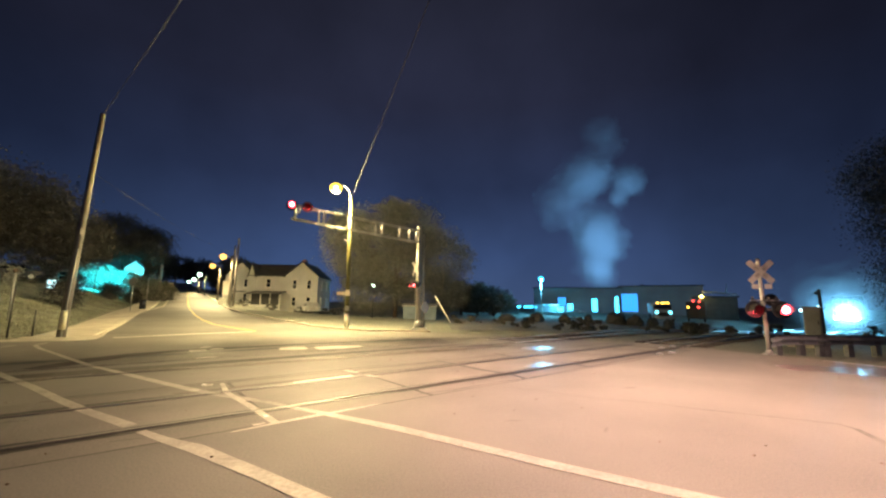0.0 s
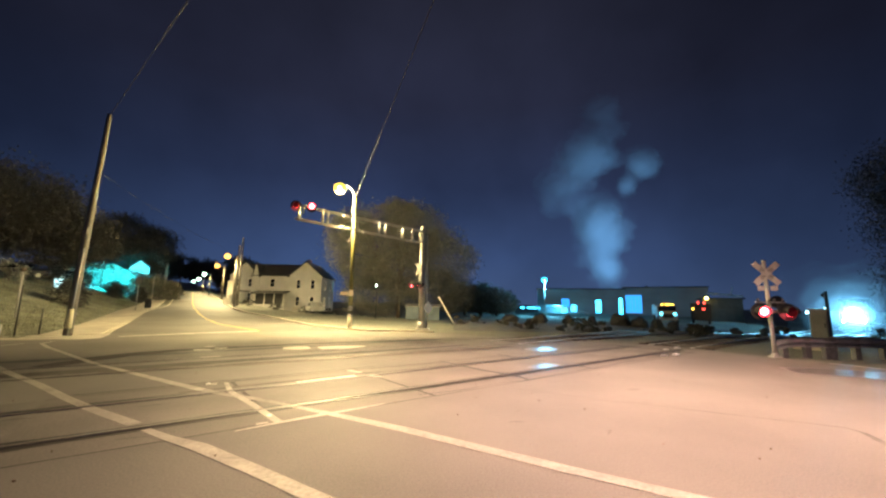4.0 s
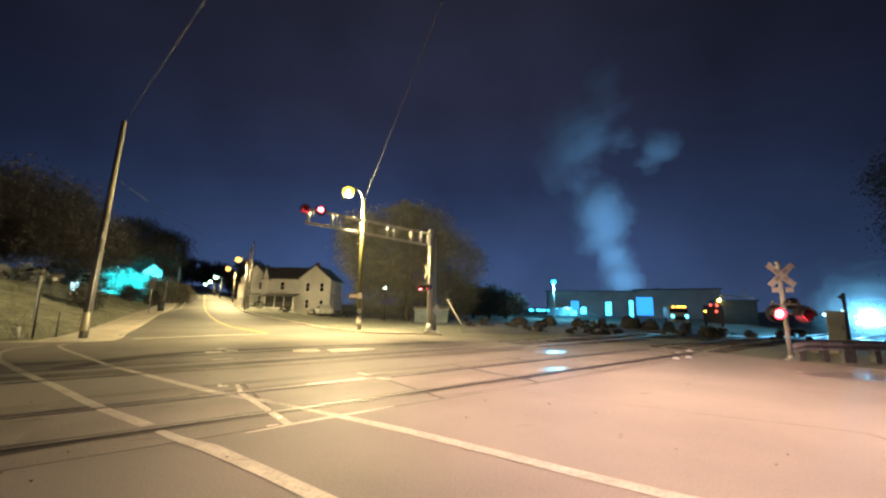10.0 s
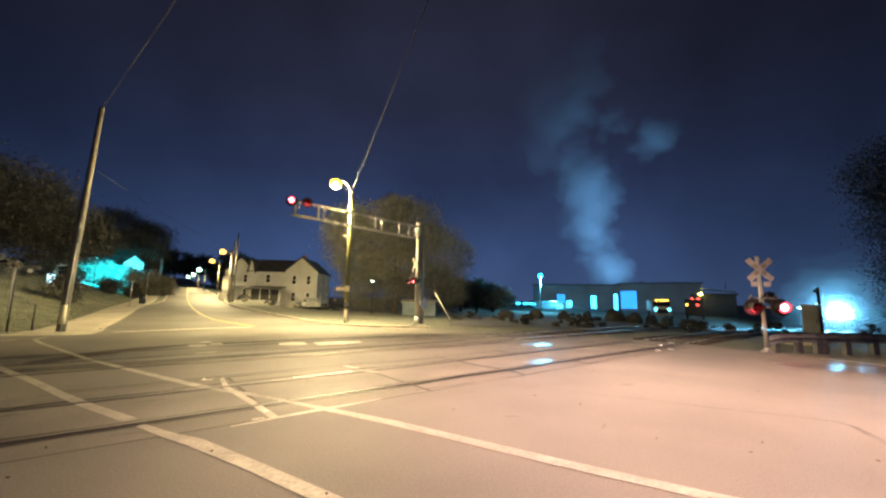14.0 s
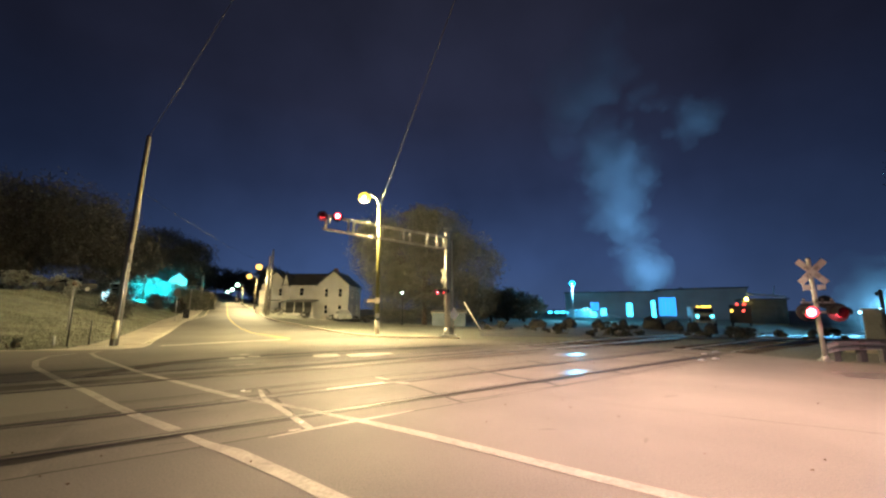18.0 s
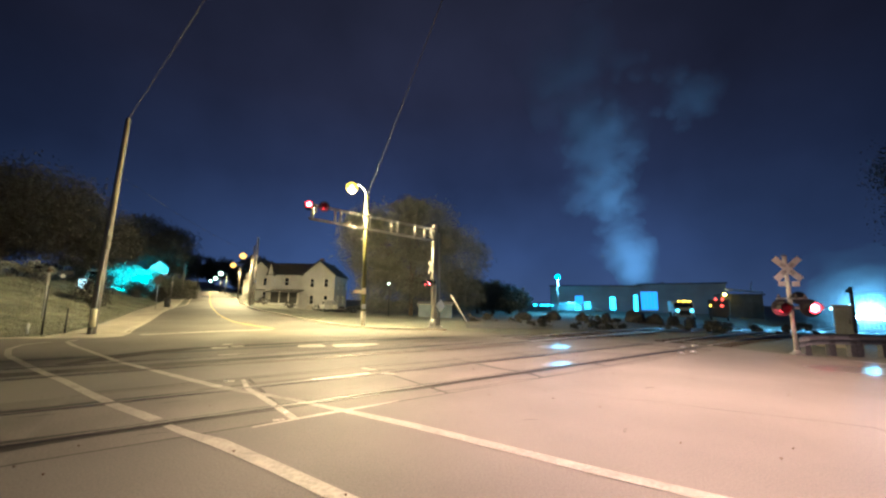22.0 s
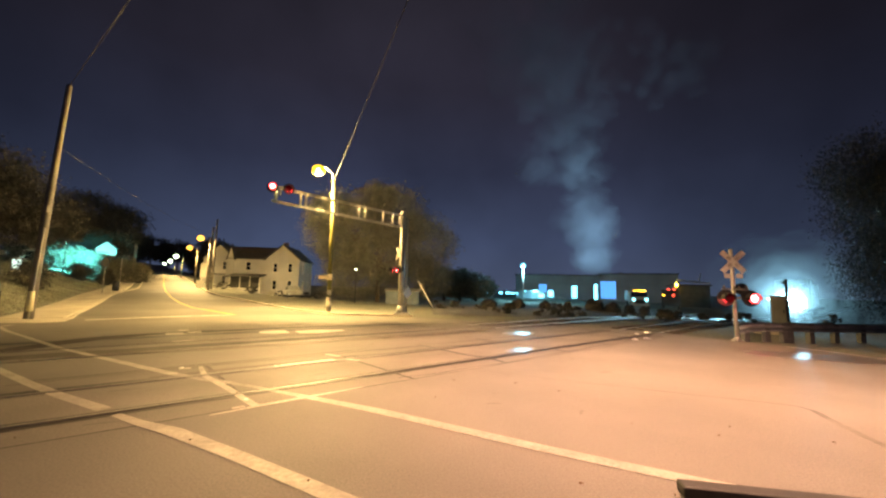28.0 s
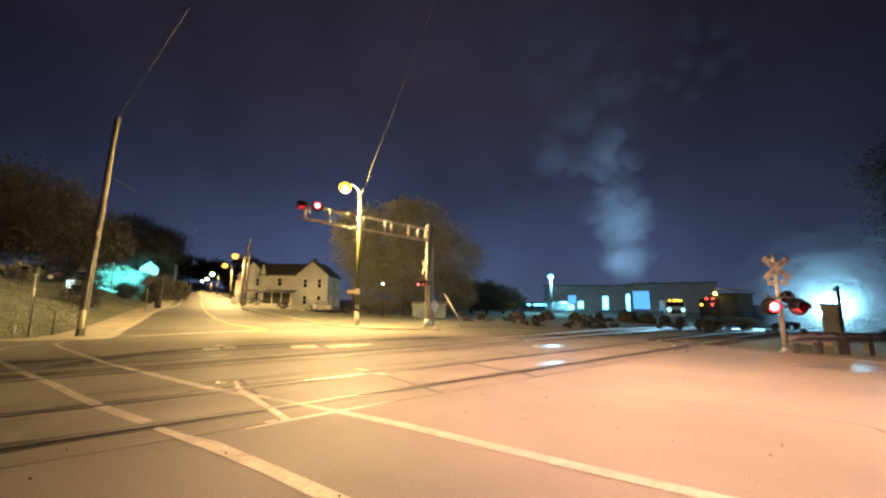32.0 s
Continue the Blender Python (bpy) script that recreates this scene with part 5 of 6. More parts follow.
# fallen leaves on the asphalt
rg = np.random.RandomState(8)
vv, ff = [], []
for i in range(80):
    a_, r_ = rg.uniform(-0.9, 0.9), rg.uniform(2.3, 15) ** 1.0
    x, y = r_ * math.sin(a_), r_ * math.cos(a_)
    if not in_edge(x, y):
        continue
    s_, q_ = rg.uniform(0.012, 0.026), rg.uniform(0, 6.3)
    n0 = len(vv)
    for k in range(6):
        aa = q_ + k * math.pi / 3
        rr = s_ * (1.0 if k % 3 == 0 else 0.6)
        vv.append((x + rr * math.cos(aa), y + rr * math.sin(aa), 0.009 + 0.012 * (k % 2)))
    ff.append(tuple(range(n0, n0 + 6)))
me = bpy.data.meshes.new("fallen_leaves")
me.from_pydata(vv, [], ff)
me.materials.append(mat("dead_leaf", (0.10, 0.055, 0.03), 0.9))
tagged(new("fallen_leaves", me), "scattered brown fallen leaves on the asphalt", "leaves", kind="stuff")

# ---- plant beyond the tracks ----
PLANT_WALL = mat("plant_cladding", (0.31, 0.32, 0.34), 0.6, grain=10, vary=0.1, bump=0.1, stain=0.2, stain_vary=0.2)
WINDOW_BLUE = glow("cool_window", (0.04, 0.32, 0.95), 1.3)
WINDOW_CYAN = glow("bright_cool_window", (0.06, 0.62, 1.0), 5.0)


def hall(x0, y0, x1, y1, depth, h, label, wall=None):
    a, b = Vector((x0, y0, 0)), Vector((x1, y1, 0))
    d = (b - a)
    L = d.length
    z = land(x0, y0) - 0.3
    t = empty("plant_building", Matrix.Translation((x0, y0, z)) @ Matrix.Rotation(math.atan2(d.y, d.x), 4, "Z"), label, "building")
    bm = B()
    box(bm, L / 2, depth / 2, h / 2, L, depth, h)
    part("wall", bm, wall or PLANT_WALL, t)
    bm = B()
    box(bm, L / 2, depth / 2, h + 0.12, L + 0.6, depth + 0.6, 0.24, bevel=0.03)
    part("roof", bm, ROOF, t)
    n = int(L / 1.2)
    bm = B()
    for i in range(1, n):
        box(bm, L * i / n, -0.02, h / 2, 0.08, 0.05, h - 0.1)
    part("ribbed_cladding", bm, wall or PLANT_WALL, t)
    return t, L, h


def opening(t, x, z, w, h, m, panes=1):
    bm = B()
    for cx, cz, sx, sz in ((0, h / 2, w + 0.16, 0.1), (0, -h / 2, w + 0.16, 0.1), (-w / 2, 0, 0.1, h), (w / 2, 0, 0.1, h)):
        box(bm, x + cx, -0.06, z + cz, sx, 0.1, sz)
    fr = part("window", bm, GALV, t)
    for i in range(panes):
        bm = B()
        box(bm, x - w / 2 + w * (i + 0.5) / panes, -0.05, z, w / panes - 0.06, 0.02, h - 0.08)
        part("pane", bm, m, fr)


low, L1, H1 = hall(24, 100, 44.0, 93.9, 18, 6.3, "long low plant building with lit blue-white windows")
opening(low, 6.9, 2.95, 2.0, 2.1, WINDOW_BLUE, 2)
opening(low, 6.5, 0.95, 1.4, 1.1, WINDOW_CYAN, 2)
opening(low, 8.9, 1.55, 1.3, 1.7, WINDOW_CYAN, 1)
opening(low, 14.7, 2.1, 1.3, 3.2, WINDOW_CYAN, 2)
opening(low, 19.8, 2.2, 0.9, 4.0, WINDOW_CYAN, 1)
bm = B()
box(bm, 4.0, -1.2, 2.15, 4.2, 2.4, 0.18, bevel=0.02)
part("canopy", bm, WHITE, low, "flat entrance canopy")
for x in (2.6, 4.4, 5.6):
    bm = B()
    box(bm, x, -2.0, 2.0, 0.5, 0.2, 0.1, bevel=0.02)
    part("canopy_lamp", bm, WINDOW_CYAN, low, "glowing blue-white strip lamp")
point("canopy_lamp_light", low.matrix_basis @ Vector((5.0, -2.6, 1.8)), (0.10, 0.66, 1.0), 700, 0.2)
for x in (2.1, 5.9):
    bm = B()
    tube(bm, (x, -2.2, -0.2), (x, -2.2, 2.1), 0.06, seg=8)
    part("canopy_post", bm, WHITE, low)
bm = B()
for y in (-0.9, -0.3):
    tube(bm, (9.9, y, 1.1), (12.3, y, 0.35), 0.05, seg=8)
    for q in (0, 0.5, 1):
        tube(bm, (9.9 + 2.4 * q, y, 1.1 - 0.75 * q), (9.9 + 2.4 * q, y, -0.3), 0.04, seg=6)
part("ramp_railing", bm, WHITE, low, "white railing of a ramp")
high, L2, H2 = hall(43.9, 94.6, 59.0, 86.2, 22, 6.9, "tall pale plant hall with a lit loading bay")
opening(high, 2.2, 3.0, 3.6, 4.4, WINDOW_BLUE, 5)
shed2, L3, H3 = hall(42.9, 64.2, 47.6, 61.6, 9, 3.9, "dark low shed with a yellow wall lamp", mat("dark_cladding", (0.07, 0.065, 0.06), 0.7))
bm = B()
ball(bm, (0.55, -0.35, 4.05), 0.24, 2)
part("wall_lamp", bm, glow("yellow_wall_lamp", (1.0, 0.75, 0.10), 25), shed2, "glowing yellow wall lamp")
pl_ = shed2.matrix_basis @ Vector((0.55, -0.8, 4.0))
point("wall_lamp_light", pl_, (1.0, 0.72, 0.12), 25, 0.15)
bm = B()
box(bm, 0, 0, 0, 4.6, 2.2, 0.14, Matrix.Translation((2.9, -0.6, 4.6)) @ Matrix.Rotation(radians(7), 4, "Y"))
part("canopy", bm, GALV, shed2)
bm = B()
tube(bm, (4.3, 3, 4.6), (4.6, 3, 6.2), 0.08, 0.05, 8)
part("roof_vent", bm, GALV, shed2)

pole_ = empty("yard_lamp", pose(17.57, 67.76, land(17.57, 67.76)), "tall pole lamp glowing blue-green over the yard", "lamp")
zt = 6.3 - land(17.57, 67.76)
bm = B()
tube(bm, (0, 0, 0), (0, 0, zt), 0.11, 0.08, 12)
part("pole", bm, ALU, pole_)
bm = B()
ball(bm, (0, 0, zt + 0.36), 1.0, 2, (0.36, 0.36, 0.10))
part("hood", bm, GALV, pole_)
bm = B()
ball(bm, (0, 0, zt - 0.05), 1.0, 3, (0.46, 0.46, 0.42))
part("bulb", bm, glow("cyan_lamp", (0.04, 0.62, 1.0), 2.6), pole_)
# row of far small lamps at the yard's edge
for i, (px, py, z) in enumerate(((15.4, 92, 1.0), (18.4, 92, 1.0), (20.1, 92, 1.0), (21.3, 92, 1.0), (22.4, 92, 0.9))):
    t = empty("bollard_lamp", pose(px, py, land(px, py)), "low lamp glowing blue-white at the yard", "lamp", "yard lamps")
    bm = B()
    tube(bm, (0, 0, 0), (0, 0, z - land(px, py)), 0.08, seg=8)
    part("post", bm, GALV, t)
    bm = B()
    box(bm, 0, 0, z - land(px, py) + 0.2, (0.5, 0.9, 1.0, 1.0, 0.3)[i], 0.2, 0.4, bevel=0.04)
    part("lamp_head", bm, WINDOW_CYAN, t)

# ---- parked truck facing the crossing ----
def wheel(parent, x, y, r, w):
    bm = B()
    tube(bm, (x - w / 2, y, r), (x + w / 2, y, r), r, seg=20)
    wh = part("wheel", bm, BLACK, parent)
    bm = B()
    tube(bm, (x - w / 2 - 0.01, y, r), (x + w / 2 + 0.01, y, r), r * 0.55, seg=14)
    part("rim", bm, GALV, wh)


tr = empty("truck", facing(27.4, 47.7, land(27.4, 47.7), 24), "parked grey truck with headlights and amber cab lights on", "truck")
TRUCK = mat("truck_paint", (0.34, 0.35, 0.36), 0.35, grain=10, vary=0.04, bump=0)
bm = B()
box(bm, 0, 0.9, 1.35, 2.2, 1.9, 1.5, bevel=0.12)
box(bm, 0, -0.35, 1.05, 2.0, 1.1, 0.9, bevel=0.12)
part("cab", bm, TRUCK, tr)
bm = B()
box(bm, 0, -0.06, 1.85, 1.9, 0.04, 0.6, Matrix.Translation((0, 0, 0)), 0.01)
part("windscreen", bm, DARK_GLASS, tr)
bm = B()
box(bm, 0, 4.2, 1.7, 2.3, 4.6, 1.3, bevel=0.05)
part("box_body", bm, TRUCK, tr)
bm = B()
box(bm, 0, -0.93, 0.95, 1.1, 0.04, 0.5, bevel=0.01)
part("grille", bm, BLACK, tr)
bm = B()
box(bm, 0, -0.98, 0.55, 2.1, 0.12, 0.22, bevel=0.03)
part("bumper", bm, GALV, tr)
for x in (-0.72, 0.72):
    bm = B()
    tube(bm, (x, -0.95, 1.2), (x, -0.90, 1.2), 0.17, seg=18)
    part("headlight", bm, glow("truck_headlight", (0.12, 0.75, 1.0), 5), tr, "bright white headlight")
for x in (-0.5, 0.0, 0.28, 0.62):
    bm = B()
    box(bm, x, -0.10, 2.32, 0.26 if x else 0.36, 0.06, 0.16, bevel=0.02)
    part("marker_light", bm, glow("amber_marker", (1.0, 0.55, 0.05), 6), tr, "amber cab marker light")
for x in (-1, 1):
    wheel(tr, x, -0.1, 0.45, 0.28)
    wheel(tr, x, 5.4, 0.45, 0.28)
trailer = empty("trailer", facing(33.1, 50.0, land(33.1, 50.0), 33), "dark service trailer with red and amber rear lights", "trailer")
bm = B()
box(bm, 0, 2, 1.6, 2.2, 4.2, 2.2, bevel=0.05)
part("box_body", bm, mat("dark_trailer", (0.05, 0.05, 0.055), 0.6), trailer)
for x in (-0.9, 0.9):
    wheel(trailer, x, 2.4, 0.4, 0.25)
for x, z, m in ((-0.25, 2.75, "r"), (0.42, 2.75, "r"), (-0.85, 1.95, "a"), (0.3, 1.95, "r")):
    bm = B()
    tube(bm, (x, -0.16, z), (x, -0.10, z), 0.13, seg=14)
    part("tail_light" if m == "r" else "marker_light", bm, glow("tail_red", (1.0, 0.06, 0.04), 5) if m == "r" else glow("tail_amber", (1.0, 0.55, 0.06), 5), trailer)

# boulders and scrub along the yard's edge
def boulder(x, y, r, h, seed):
    t = empty("boulder", pose(x, y, land(x, y), 0, 0, seed * 40), "dark grey boulder at the yard's edge", "boulder", "boulders by the yard")
    bm = B()
    bmesh.ops.create_icosphere(bm, subdivisions=3, radius=1.0)
    for v in bm.verts:
        d = v.co.normalized()
        v.co = Vector((d.x * r, d.y * r * 0.8, d.z * h)) * (1 + 0.3 * noise.noise(d * 1.5 + Vector((seed, 0, 0))) + 0.1 * noise.noise(d * 4 + Vector((0, seed, 0))))
    bmesh.ops.translate(bm, vec=(0, 0, h * 0.5), verts=bm.verts)
    part("stone", bm, mat("boulder_stone", (0.045, 0.046, 0.05), 0.95, grain=8, vary=0.3, bump=0.5), t)


for i, (x, y, r, h) in enumerate(((11.9, 37.4, 0.6, 0.55), (14.2, 37.4, 0.5, 0.6), (16.4, 36.3, 1.0, 0.75), (17.9, 35.7, 0.7, 0.6), (19.2, 35.1, 0.55, 0.6), (20.3, 34.5, 0.6, 0.55), (9.4, 38.0, 0.8, 0.6), (6.5, 38.6, 0.9, 0.5), (21.6, 33.6, 0.5, 0.5))):
    boulder(x, y, r, h, i + 1)
rnd = random.Random(5)
for i in range(22):
    x = 1.5 + i * 1.15 + rnd.uniform(-.4, .4)
    y = 27 + rnd.uniform(-4.5, 6.5) - 0.16 * i
    shrub(x, y, rnd.uniform(0.6, 1.1), rnd.uniform(0.35, 0.8), 300, 0.10, 80 + i, "low dark scrub bush along the yard", LEAF_DARK)
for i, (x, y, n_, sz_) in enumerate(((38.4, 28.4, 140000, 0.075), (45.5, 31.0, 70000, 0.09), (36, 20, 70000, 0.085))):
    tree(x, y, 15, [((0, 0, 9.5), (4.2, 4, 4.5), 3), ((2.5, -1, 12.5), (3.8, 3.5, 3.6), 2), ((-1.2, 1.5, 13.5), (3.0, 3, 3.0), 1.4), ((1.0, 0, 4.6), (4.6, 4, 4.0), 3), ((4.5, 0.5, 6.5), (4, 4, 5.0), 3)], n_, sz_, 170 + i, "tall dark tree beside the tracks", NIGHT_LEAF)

# ---- locomotive ----
LOCO_PAINT = mat("loco_paint", (0.022, 0.024, 0.028), 0.5, grain=12, vary=0.1, bump=0.03)
HEAD = glow("loco_headlight", (0.20, 0.66, 1.0), 12000)
DITCH = glow("loco_ditch_light", (0.20, 0.66, 1.0), 5000)
DITCHES = []
loco = empty("locomotive", pose(0, 0, 0), "dark diesel locomotive with glaring headlights on the track", "locomotive")
bm = B()
box(bm, 0, 9.5, 1.25, 3.0, 19, 0.35, bevel=0.04)
part("frame", bm, BLACK, loco)
bm = B()
box(bm, 0, 1.5, 2.1, 2.0, 1.9, 1.5, bevel=0.15)
part("nose", bm, LOCO_PAINT, loco)
bm = B()
box(bm, 0, 3.6, 3.0, 3.0, 2.3, 3.2, bevel=0.12)
part("cab", bm, LOCO_PAINT, loco)
bm = B()
box(bm, 0, 11.5, 2.9, 2.0, 13.4, 2.9, bevel=0.1)
part("hood", bm, LOCO_PAINT, loco)
for x in (-0.95, -0.33, 0.33, 0.95):
    bm = B()
    box(bm, x, 2.43, 3.75, 0.5, 0.05, 0.6, bevel=0.02)
    part("cab_window", bm, DARK_GLASS, loco)
for x in (-0.85, 0.85):
    bm = B()
    box(bm, x * 0.74, 0.52, 2.68, 0.40, 0.06, 0.16, bevel=0.02)
    part("number_board", bm, glow("number_board", (0.5, 0.9, 1.0), 2.5), loco, "lit number board")
    bm = B()
    tube(bm, (x * 1.1, 0.10, 1.55), (x * 1.1, 0.28, 1.55), 0.16, 0.14, 16)
    tube(bm, (x * 1.1, -0.22, 1.55), (x * 1.1, 0.10, 1.55), 0.17, 0.16, 16, caps=False)
    hs = part("ditch_light", bm, BLACK, loco)
    bm = B()
    tube(bm, (0, -0.012, 0), (0, -0.002, 0), 0.13, seg=18, mi=0)
    tube(bm, (0, 0.012, 0), (0, 0.004, 0), 0.13, seg=18, mi=1)
    d_ = part("lens", bm, [DITCH, BLACK], hs)
    d_.location = (x * 1.1, 0.08, 1.55)
    DITCHES.append(d_)
bm = B()
box(bm, 0, 0.50, 2.32, 0.72, 0.12, 0.36, bevel=0.03)
hb = part("headlight_box", bm, BLACK, loco)
bm = B()
for x in (-0.17, 0.17):
    tube(bm, (x, -0.03, 0), (x, -0.01, 0), 0.13, seg=18, mi=0)
    tube(bm, (x, -0.008, 0), (x, 0.06, 0), 0.145, seg=18, mi=1)
headlight = part("headlight", bm, [HEAD, BLACK], hb, "twin sealed-beam headlight")
headlight.location = (0, 0.34, 2.32)
bm = B()
for i in range(9):
    a = -1.4 + i * 0.35
    box(bm, a, 0.2 + abs(a) * 0.15, 0.55, 0.3, 0.08, 0.7)
part("snow_plough", bm, BLACK, loco)
for y in (3.0, 4.9, 6.8, 13.2, 15.1, 17.0):
    for x in (-0.75, 0.75):
        bm = B()
        tube(bm, (x - 0.07, y, 0.76), (x + 0.07, y, 0.76), 0.5, seg=20)
        part("wheel", bm, GALV, loco)
bm = B()
for x in (-1.3, 1.3):
    tube(bm, (x, 0.4, 1.4), (x, 0.4, 2.5), 0.02, seg=6)
    tube(bm, (x, 0.4, 2.5), (x * 0.75, 2.3, 2.6), 0.02, seg=6)
part("handrail", bm, WHITE, loco)

# small white lamps on low posts along the far track
for x, y, z in ((58.0, 62.1, 1.26), (59.55, 60.7, 1.8), (59.75, 60.5, 0.6)):
    t = empty("track_lamp", pose(x, y, land(x, y)), "small white lamp on a low post beside the far track", "lamp", "lamps by the far track")
    bm = B()
    tube(bm, (0, 0, -0.2), (0, 0, z - land(x, y)), 0.05, seg=8)
    part("post", bm, BLACK, t)
    bm = B()
    ball(bm, (0, -0.1, z - land(x, y)), 0.2, 2)
    part("bulb", bm, glow("track_lamp_white", (0.45, 0.9, 1.0), 6), t)

# ---- steam rising from the plant ----
def steam_material(name, most, least=0.0):
    m = bpy.data.materials.new(name)
    m.use_nodes = True
    n, k = m.node_tree.nodes, m.node_tree.links
    n.clear()
    out, mix, tr_, df, tl, add = (n.new(t) for t in ("ShaderNodeOutputMaterial", "ShaderNodeMixShader", "ShaderNodeBsdfTransparent", "ShaderNodeBsdfDiffuse", "ShaderNodeBsdfTranslucent", "ShaderNodeMixShader"))
    df.inputs[0].default_value = (0.85, 0.87, 0.9, 1)
    tl.inputs[0].default_value = (0.85, 0.87, 0.9, 1)
    add.inputs[0].default_value = 0.5
    k.new(df.outputs[0], add.inputs[1])
    k.new(tl.outputs[0], add.inputs[2])
    tc, nz, mr = n.new("ShaderNodeTexCoord"), n.new("ShaderNodeTexNoise"), n.new("ShaderNodeMapRange")
    nz.inputs["Scale"].default_value, nz.inputs["Detail"].default_value = 0.16, 6
    k.new(tc.outputs["Object"], nz.inputs["Vector"])
    k.new(nz.outputs["Fac"], mr.inputs["Value"])
    mr.inputs["From Min"].default_value, mr.inputs["From Max"].default_value = 0.36, 0.68
    mr.inputs["To Min"].default_value, mr.inputs["To Max"].default_value = least, most
    k.new(mr.outputs[0], mix.inputs[0])
    k.new(tr_.outputs[0], mix.inputs[1])
    k.new(add.outputs[0], mix.inputs[2])
    k.new(mix.outputs[0], out.inputs[0])
    return m


scene.cycles.transparent_max_bounces = 160
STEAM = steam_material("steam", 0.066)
GLOW_VAPOUR = steam_material("glow_vapour", 0.0034, 0.0022)
THICK_GLOW_VAPOUR = steam_material("thick_glow_vapour", 0.0078, 0.0048)
bh = empty("boiler_house", pose(58.1, 141.0, land(58.1, 141.0), 0, 0, -23), "dark boiler house with an open roof vent", "building")
bm = B()
for x, y, sx, sy in ((0, -5, 14, 0.4), (0, 5, 14, 0.4), (-7, 0, 0.4, 10), (7, 0, 0.4, 10)):
    box(bm, x, y, 3.6, sx, sy, 7.6)
part("wall", bm, PLANT_WALL, bh)
PUFF_MESH = []
rnd = random.Random(21)
for i in range(8):
    bm = B()
    sd = rnd.uniform(0, 50)
    for k in (1.0, 0.72):
        q = bmesh.ops.create_icosphere(bm, subdivisions=4, radius=1.0)
        for v in q["verts"]:
            d = v.co.normalized()
            f = 1 + 0.40 * noise.noise(d * 1.5 + Vector((sd, k, 0))) + 0.26 * noise.noise(d * 3.3 + Vector((0, sd, k))) + 0.12 * noise.noise(d * 7 + Vector((k, 0, sd)))
            v.co = d * f * k
    for f in bm.faces:
        f.smooth = True
    me = bpy.data.meshes.new("puff")
    bm.to_mesh(me)
    bm.free()
    me.materials.append(STEAM)
    PUFF_MESH.append(me)
PLUME_AT = Vector((58.1, 138.2, 0.0))
plume = empty("steam_plume", Matrix.Translation(PLUME_AT), "pale blue-lit steam plume rising from the plant", "steam")
# billows: puffs, half width, half height, then (seconds, x, height, spread)
BILLOWS = (
    (34, 6.6, 11.5, ((0, 57.3, 26.5, 1.0), (6, 56.5, 32.3, 1.15), (10, 54.0, 36.8, 1.25), (14.5, 54.4, 44, 1.7), (20, 53.6, 56, 2.5), (25, 53, 68, 3.4), (32, 51, 92, 5.2))),
    (20, 4.4, 6.0, ((0, 56.5, 14.5, 0.7), (6, 58.2, 17, 0.85), (10, 57.3, 20, 1.5), (14.5, 55.2, 26, 2.1), (20, 55.6, 34, 2.5), (25, 56.4, 42, 2.7), (29, 57, 48, 2.9), (32, 58, 53, 3.1))),
    (26, 5.4, 5.2, ((0, 60, 3, 0.5), (7, 60, 5, 0.5), (10, 59.6, 11, 0.8), (14.5, 60.8, 13.6, 1.15), (20, 60.2, 18, 1.7), (25, 59.4, 24, 2.2), (29, 59.2, 29, 2.5), (32, 59.8, 33, 2.7))),
    (22, 5.6, 4.8, ((0, 60, 3, 0.5), (17, 60, 4, 0.5), (20, 62.6, 12, 0.75), (25, 62.4, 14.5, 1.25), (29, 61.4, 17, 1.7), (32, 61.8, 19, 1.9))),
    (17, 5.2, 4.6, ((0, 69.2, 49, 1.0), (6, 75, 59.3, 1.15), (10, 77.4, 63.6, 1.25), (14.5, 82, 66.8, 1.6), (20, 86, 78, 2.6), (25, 92, 88, 4.4), (32, 101, 106, 8))),
    (8, 3.0, 3.6, ((0, 65.2, 43, 0.9), (6, 68.4, 51.5, 1.1), (10, 72, 60, 2.2), (14.5, 76, 66, 3.2), (20, 80, 78, 5), (32, 88, 100, 8))),
    (17, 7.4, 6.4, ((0, 54.2, 51.2, 1.0), (6, 52.4, 63.5, 1.5), (10, 48.6, 70.6, 2.1), (14.5, 46.5, 84, 3.2), (20, 44, 95, 3.4), (32, 38, 120, 5.5))),
    (8, 6.0, 3.2, ((0, 61.5, 53, 1.0), (6, 63, 61.5, 1.2), (10, 64, 67, 1.7), (14.5, 66, 73, 2.6), (20, 68, 88, 4), (32, 72, 110, 7))),
    (5, 8.0, 9.0, ((0, 45.5, 42, 1.0), (6, 44, 52, 1.3), (10, 43, 60, 1.6), (14.5, 43, 68, 2.0), (20, 42, 84, 2.8), (32, 36, 110, 4.5))),
    (4, 7.0, 7.0, ((0, 60, 66, 1.0), (6, 58, 78, 1.4), (14.5, 54, 96, 2.2), (32, 46, 125, 4.5))),
)
PUFFS = []
for count, half_w, half_h, rows_ in BILLOWS:
    for k in range(count):
        # spread the puffs evenly through the billow
        d_ = Vector((rnd.gauss(0, 1), rnd.gauss(0, 1), rnd.gauss(0, 1))).normalized() * (0.72 * ((k + 0.5) / count) ** 0.45)
        p_ = new("puff", PUFF_MESH[len(PUFFS) % 8])
        p_.parent = plume
        p_["kind"] = "stuff"
        r = min(half_w, half_h) * rnd.uniform(0.75, 1.15)
        p_.scale = (r, r, r * rnd.uniform(0.9, 1.2))
        PUFFS.append((p_, rows_, (d_.x * half_w, d_.y * half_w, d_.z * half_h), rnd.uniform(0, 360), rnd.uniform(-1.2, 1.2)))
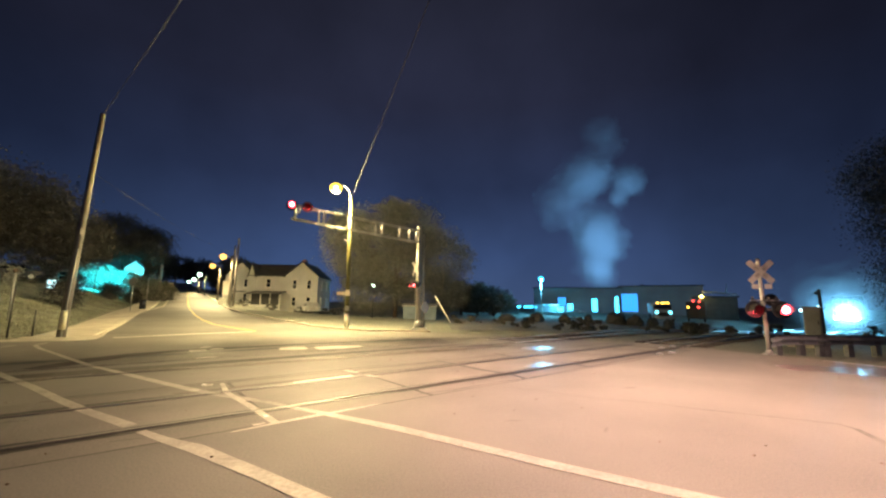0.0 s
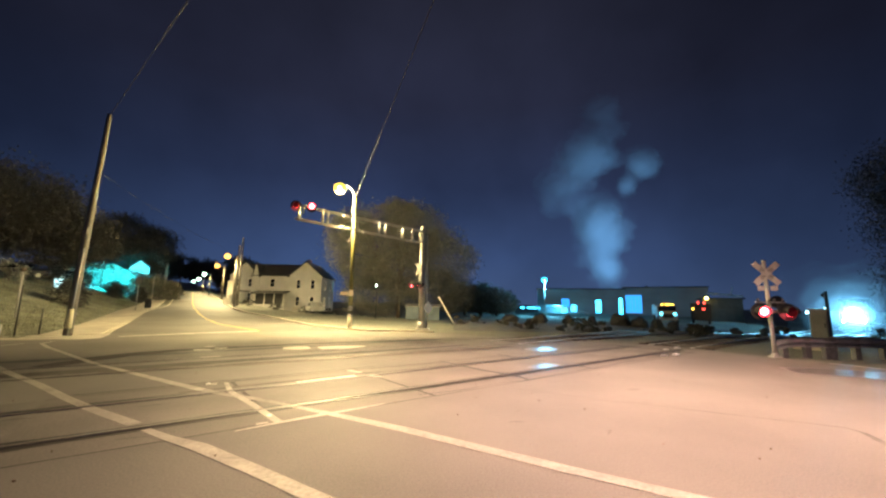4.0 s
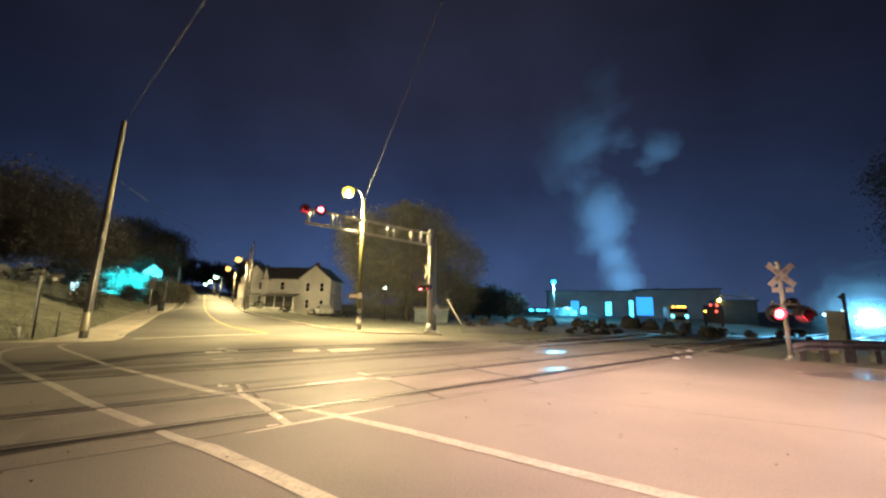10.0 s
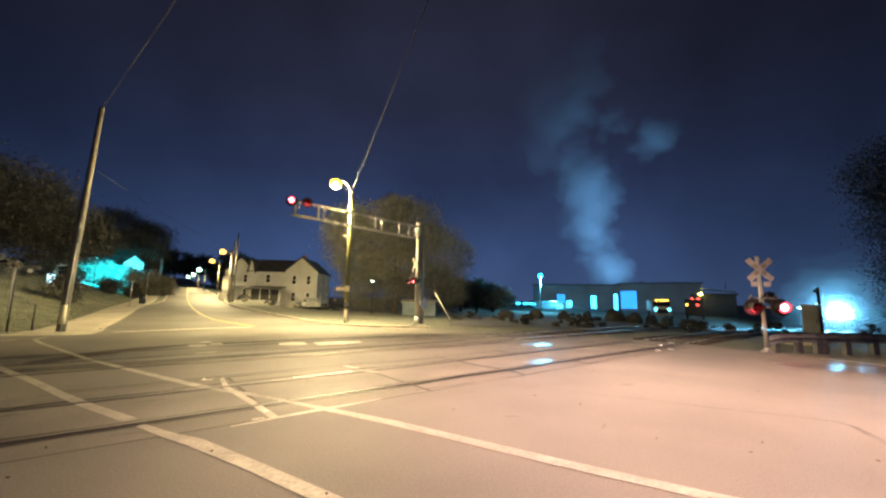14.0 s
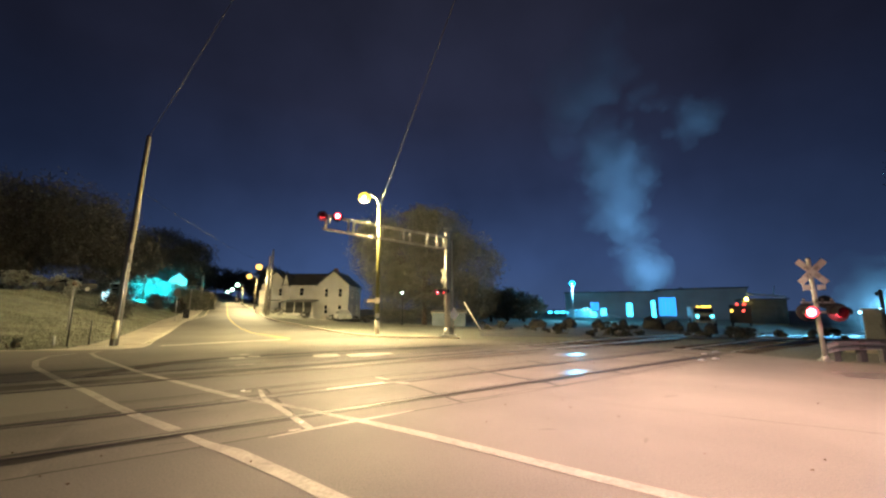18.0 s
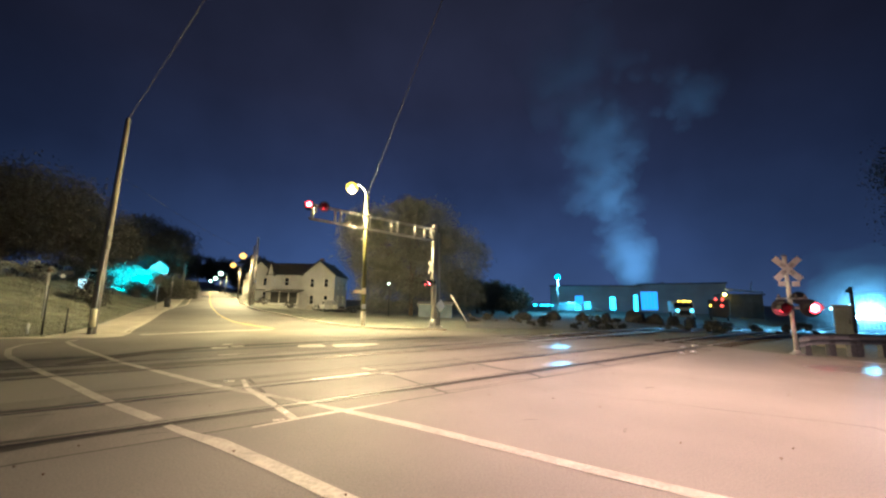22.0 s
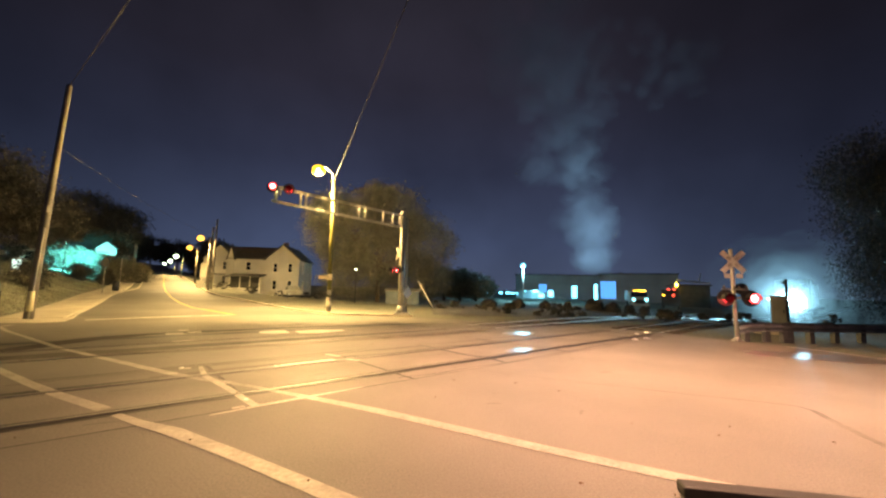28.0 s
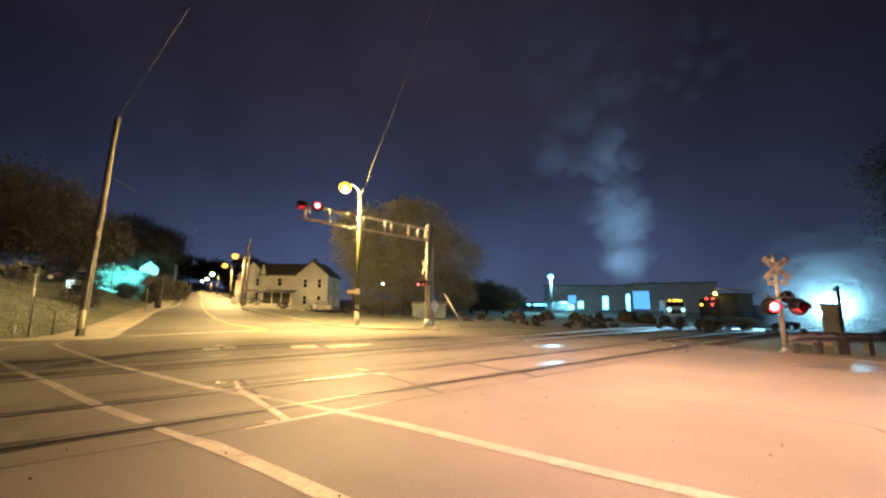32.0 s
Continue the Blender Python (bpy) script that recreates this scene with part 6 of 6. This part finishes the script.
# unseen lamp and spot, added only to light the plume from the roof
fl = empty("flood_lamp", pose(50.0, 95.2, land(50, 93.2) + 6.8), "added lamp on the plant roof that lights the steam", "lamp")
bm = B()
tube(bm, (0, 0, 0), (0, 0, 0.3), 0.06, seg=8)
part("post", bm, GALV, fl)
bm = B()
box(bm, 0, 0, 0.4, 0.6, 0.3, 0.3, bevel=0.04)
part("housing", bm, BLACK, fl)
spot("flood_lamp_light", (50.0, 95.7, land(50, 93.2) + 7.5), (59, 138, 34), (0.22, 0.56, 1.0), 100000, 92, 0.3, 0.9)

# vapour shells added to form the headlight's halo, plus two wisps of steam
loco_glow_steam = empty("steam_cloud", pose(0, 0, 0), "nested vapour shells forming the headlight's glow, and two steam wisps", "steam")
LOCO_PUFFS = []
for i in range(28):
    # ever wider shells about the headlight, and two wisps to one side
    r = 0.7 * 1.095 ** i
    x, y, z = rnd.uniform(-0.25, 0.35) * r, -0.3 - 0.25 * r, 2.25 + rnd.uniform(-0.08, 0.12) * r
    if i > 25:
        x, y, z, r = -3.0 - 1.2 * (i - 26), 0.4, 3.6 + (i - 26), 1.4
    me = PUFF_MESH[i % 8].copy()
    me.materials[0] = THICK_GLOW_VAPOUR if i < 10 else GLOW_VAPOUR
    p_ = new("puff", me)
    p_.parent = loco_glow_steam
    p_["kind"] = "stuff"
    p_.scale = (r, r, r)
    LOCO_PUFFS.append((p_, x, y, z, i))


# ---- what moves ----
def motions():
    # locomotive creeping towards the crossing
    rows = []
    for t, q in ((0, 71), (6, 70.5), (12, 66), (18, 63.5), (22, 61.5), (24, 58.5), (25.5, 56), (27.5, 53), (28.5, 52), (29.5, 51.3), (30.6, 50.4), (31, 49.6), (32, 47)):
        p = on_track(q)
        rows.append((t, Matrix.Translation(p + Vector((0, 0, 0.24))) @ Matrix.Rotation(math.atan2(TY, TX) - math.pi / 2, 4, "Z")))
    LOCO_ROWS = rows
    walk(loco, rows)
    # the low front lights wink on the way
    for lens in DITCHES:
        base = lens.location.copy()
        rows, a = [(0, Matrix.Translation(base))], 0
        for t in (26.3, 27.75, 28.25, 28.9, 29.8, 30.9):
            for k in range(4):
                rows.append((t + 0.035 * k, Matrix.Translation(base) @ Matrix.Rotation(radians(a + 60 * k), 4, "Z")))
            a += 180
        rows.append((32, Matrix.Translation(base) @ Matrix.Rotation(radians(a), 4, "Z")))
        walk(lens, rows)
    # crossing lamps alternate
    for bulb, lit in BULBS:
        base = bulb.location.copy()
        a = 0 if lit else 180
        rows = [(0, Matrix.Translation(base) @ Matrix.Rotation(radians(a), 4, "Z"))]
        k = 0
        while 0.6 + 0.778 * k < 31.9:
            t = 0.6 + 0.778 * k
            for j, da in ((-1, 0), (0, 60), (1, 120), (2, 180)):
                rows.append((t + j / 30, Matrix.Translation(base) @ Matrix.Rotation(radians(a + da), 4, "Z")))
            a += 180
            k += 1
        rows.append((32, Matrix.Translation(base) @ Matrix.Rotation(radians(a), 4, "Z")))
        walk(bulb, rows)
    # billows climb, spread and thin out
    for p_, rows_, (ox, oy, oz), spin, turn in PUFFS:
        walk(p_, [(t, pose(x - PLUME_AT.x + ox * k, oy * k, z + oz * k, 0, 0, spin + t * turn)) for t, x, z, k in rows_])
    walk(loco_glow_steam, [(t, m) for t, m in LOCO_ROWS])
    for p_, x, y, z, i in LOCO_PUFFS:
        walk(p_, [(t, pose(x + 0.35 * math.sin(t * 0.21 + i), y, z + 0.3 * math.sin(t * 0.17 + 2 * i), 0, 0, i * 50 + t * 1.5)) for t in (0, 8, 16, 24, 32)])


motions()
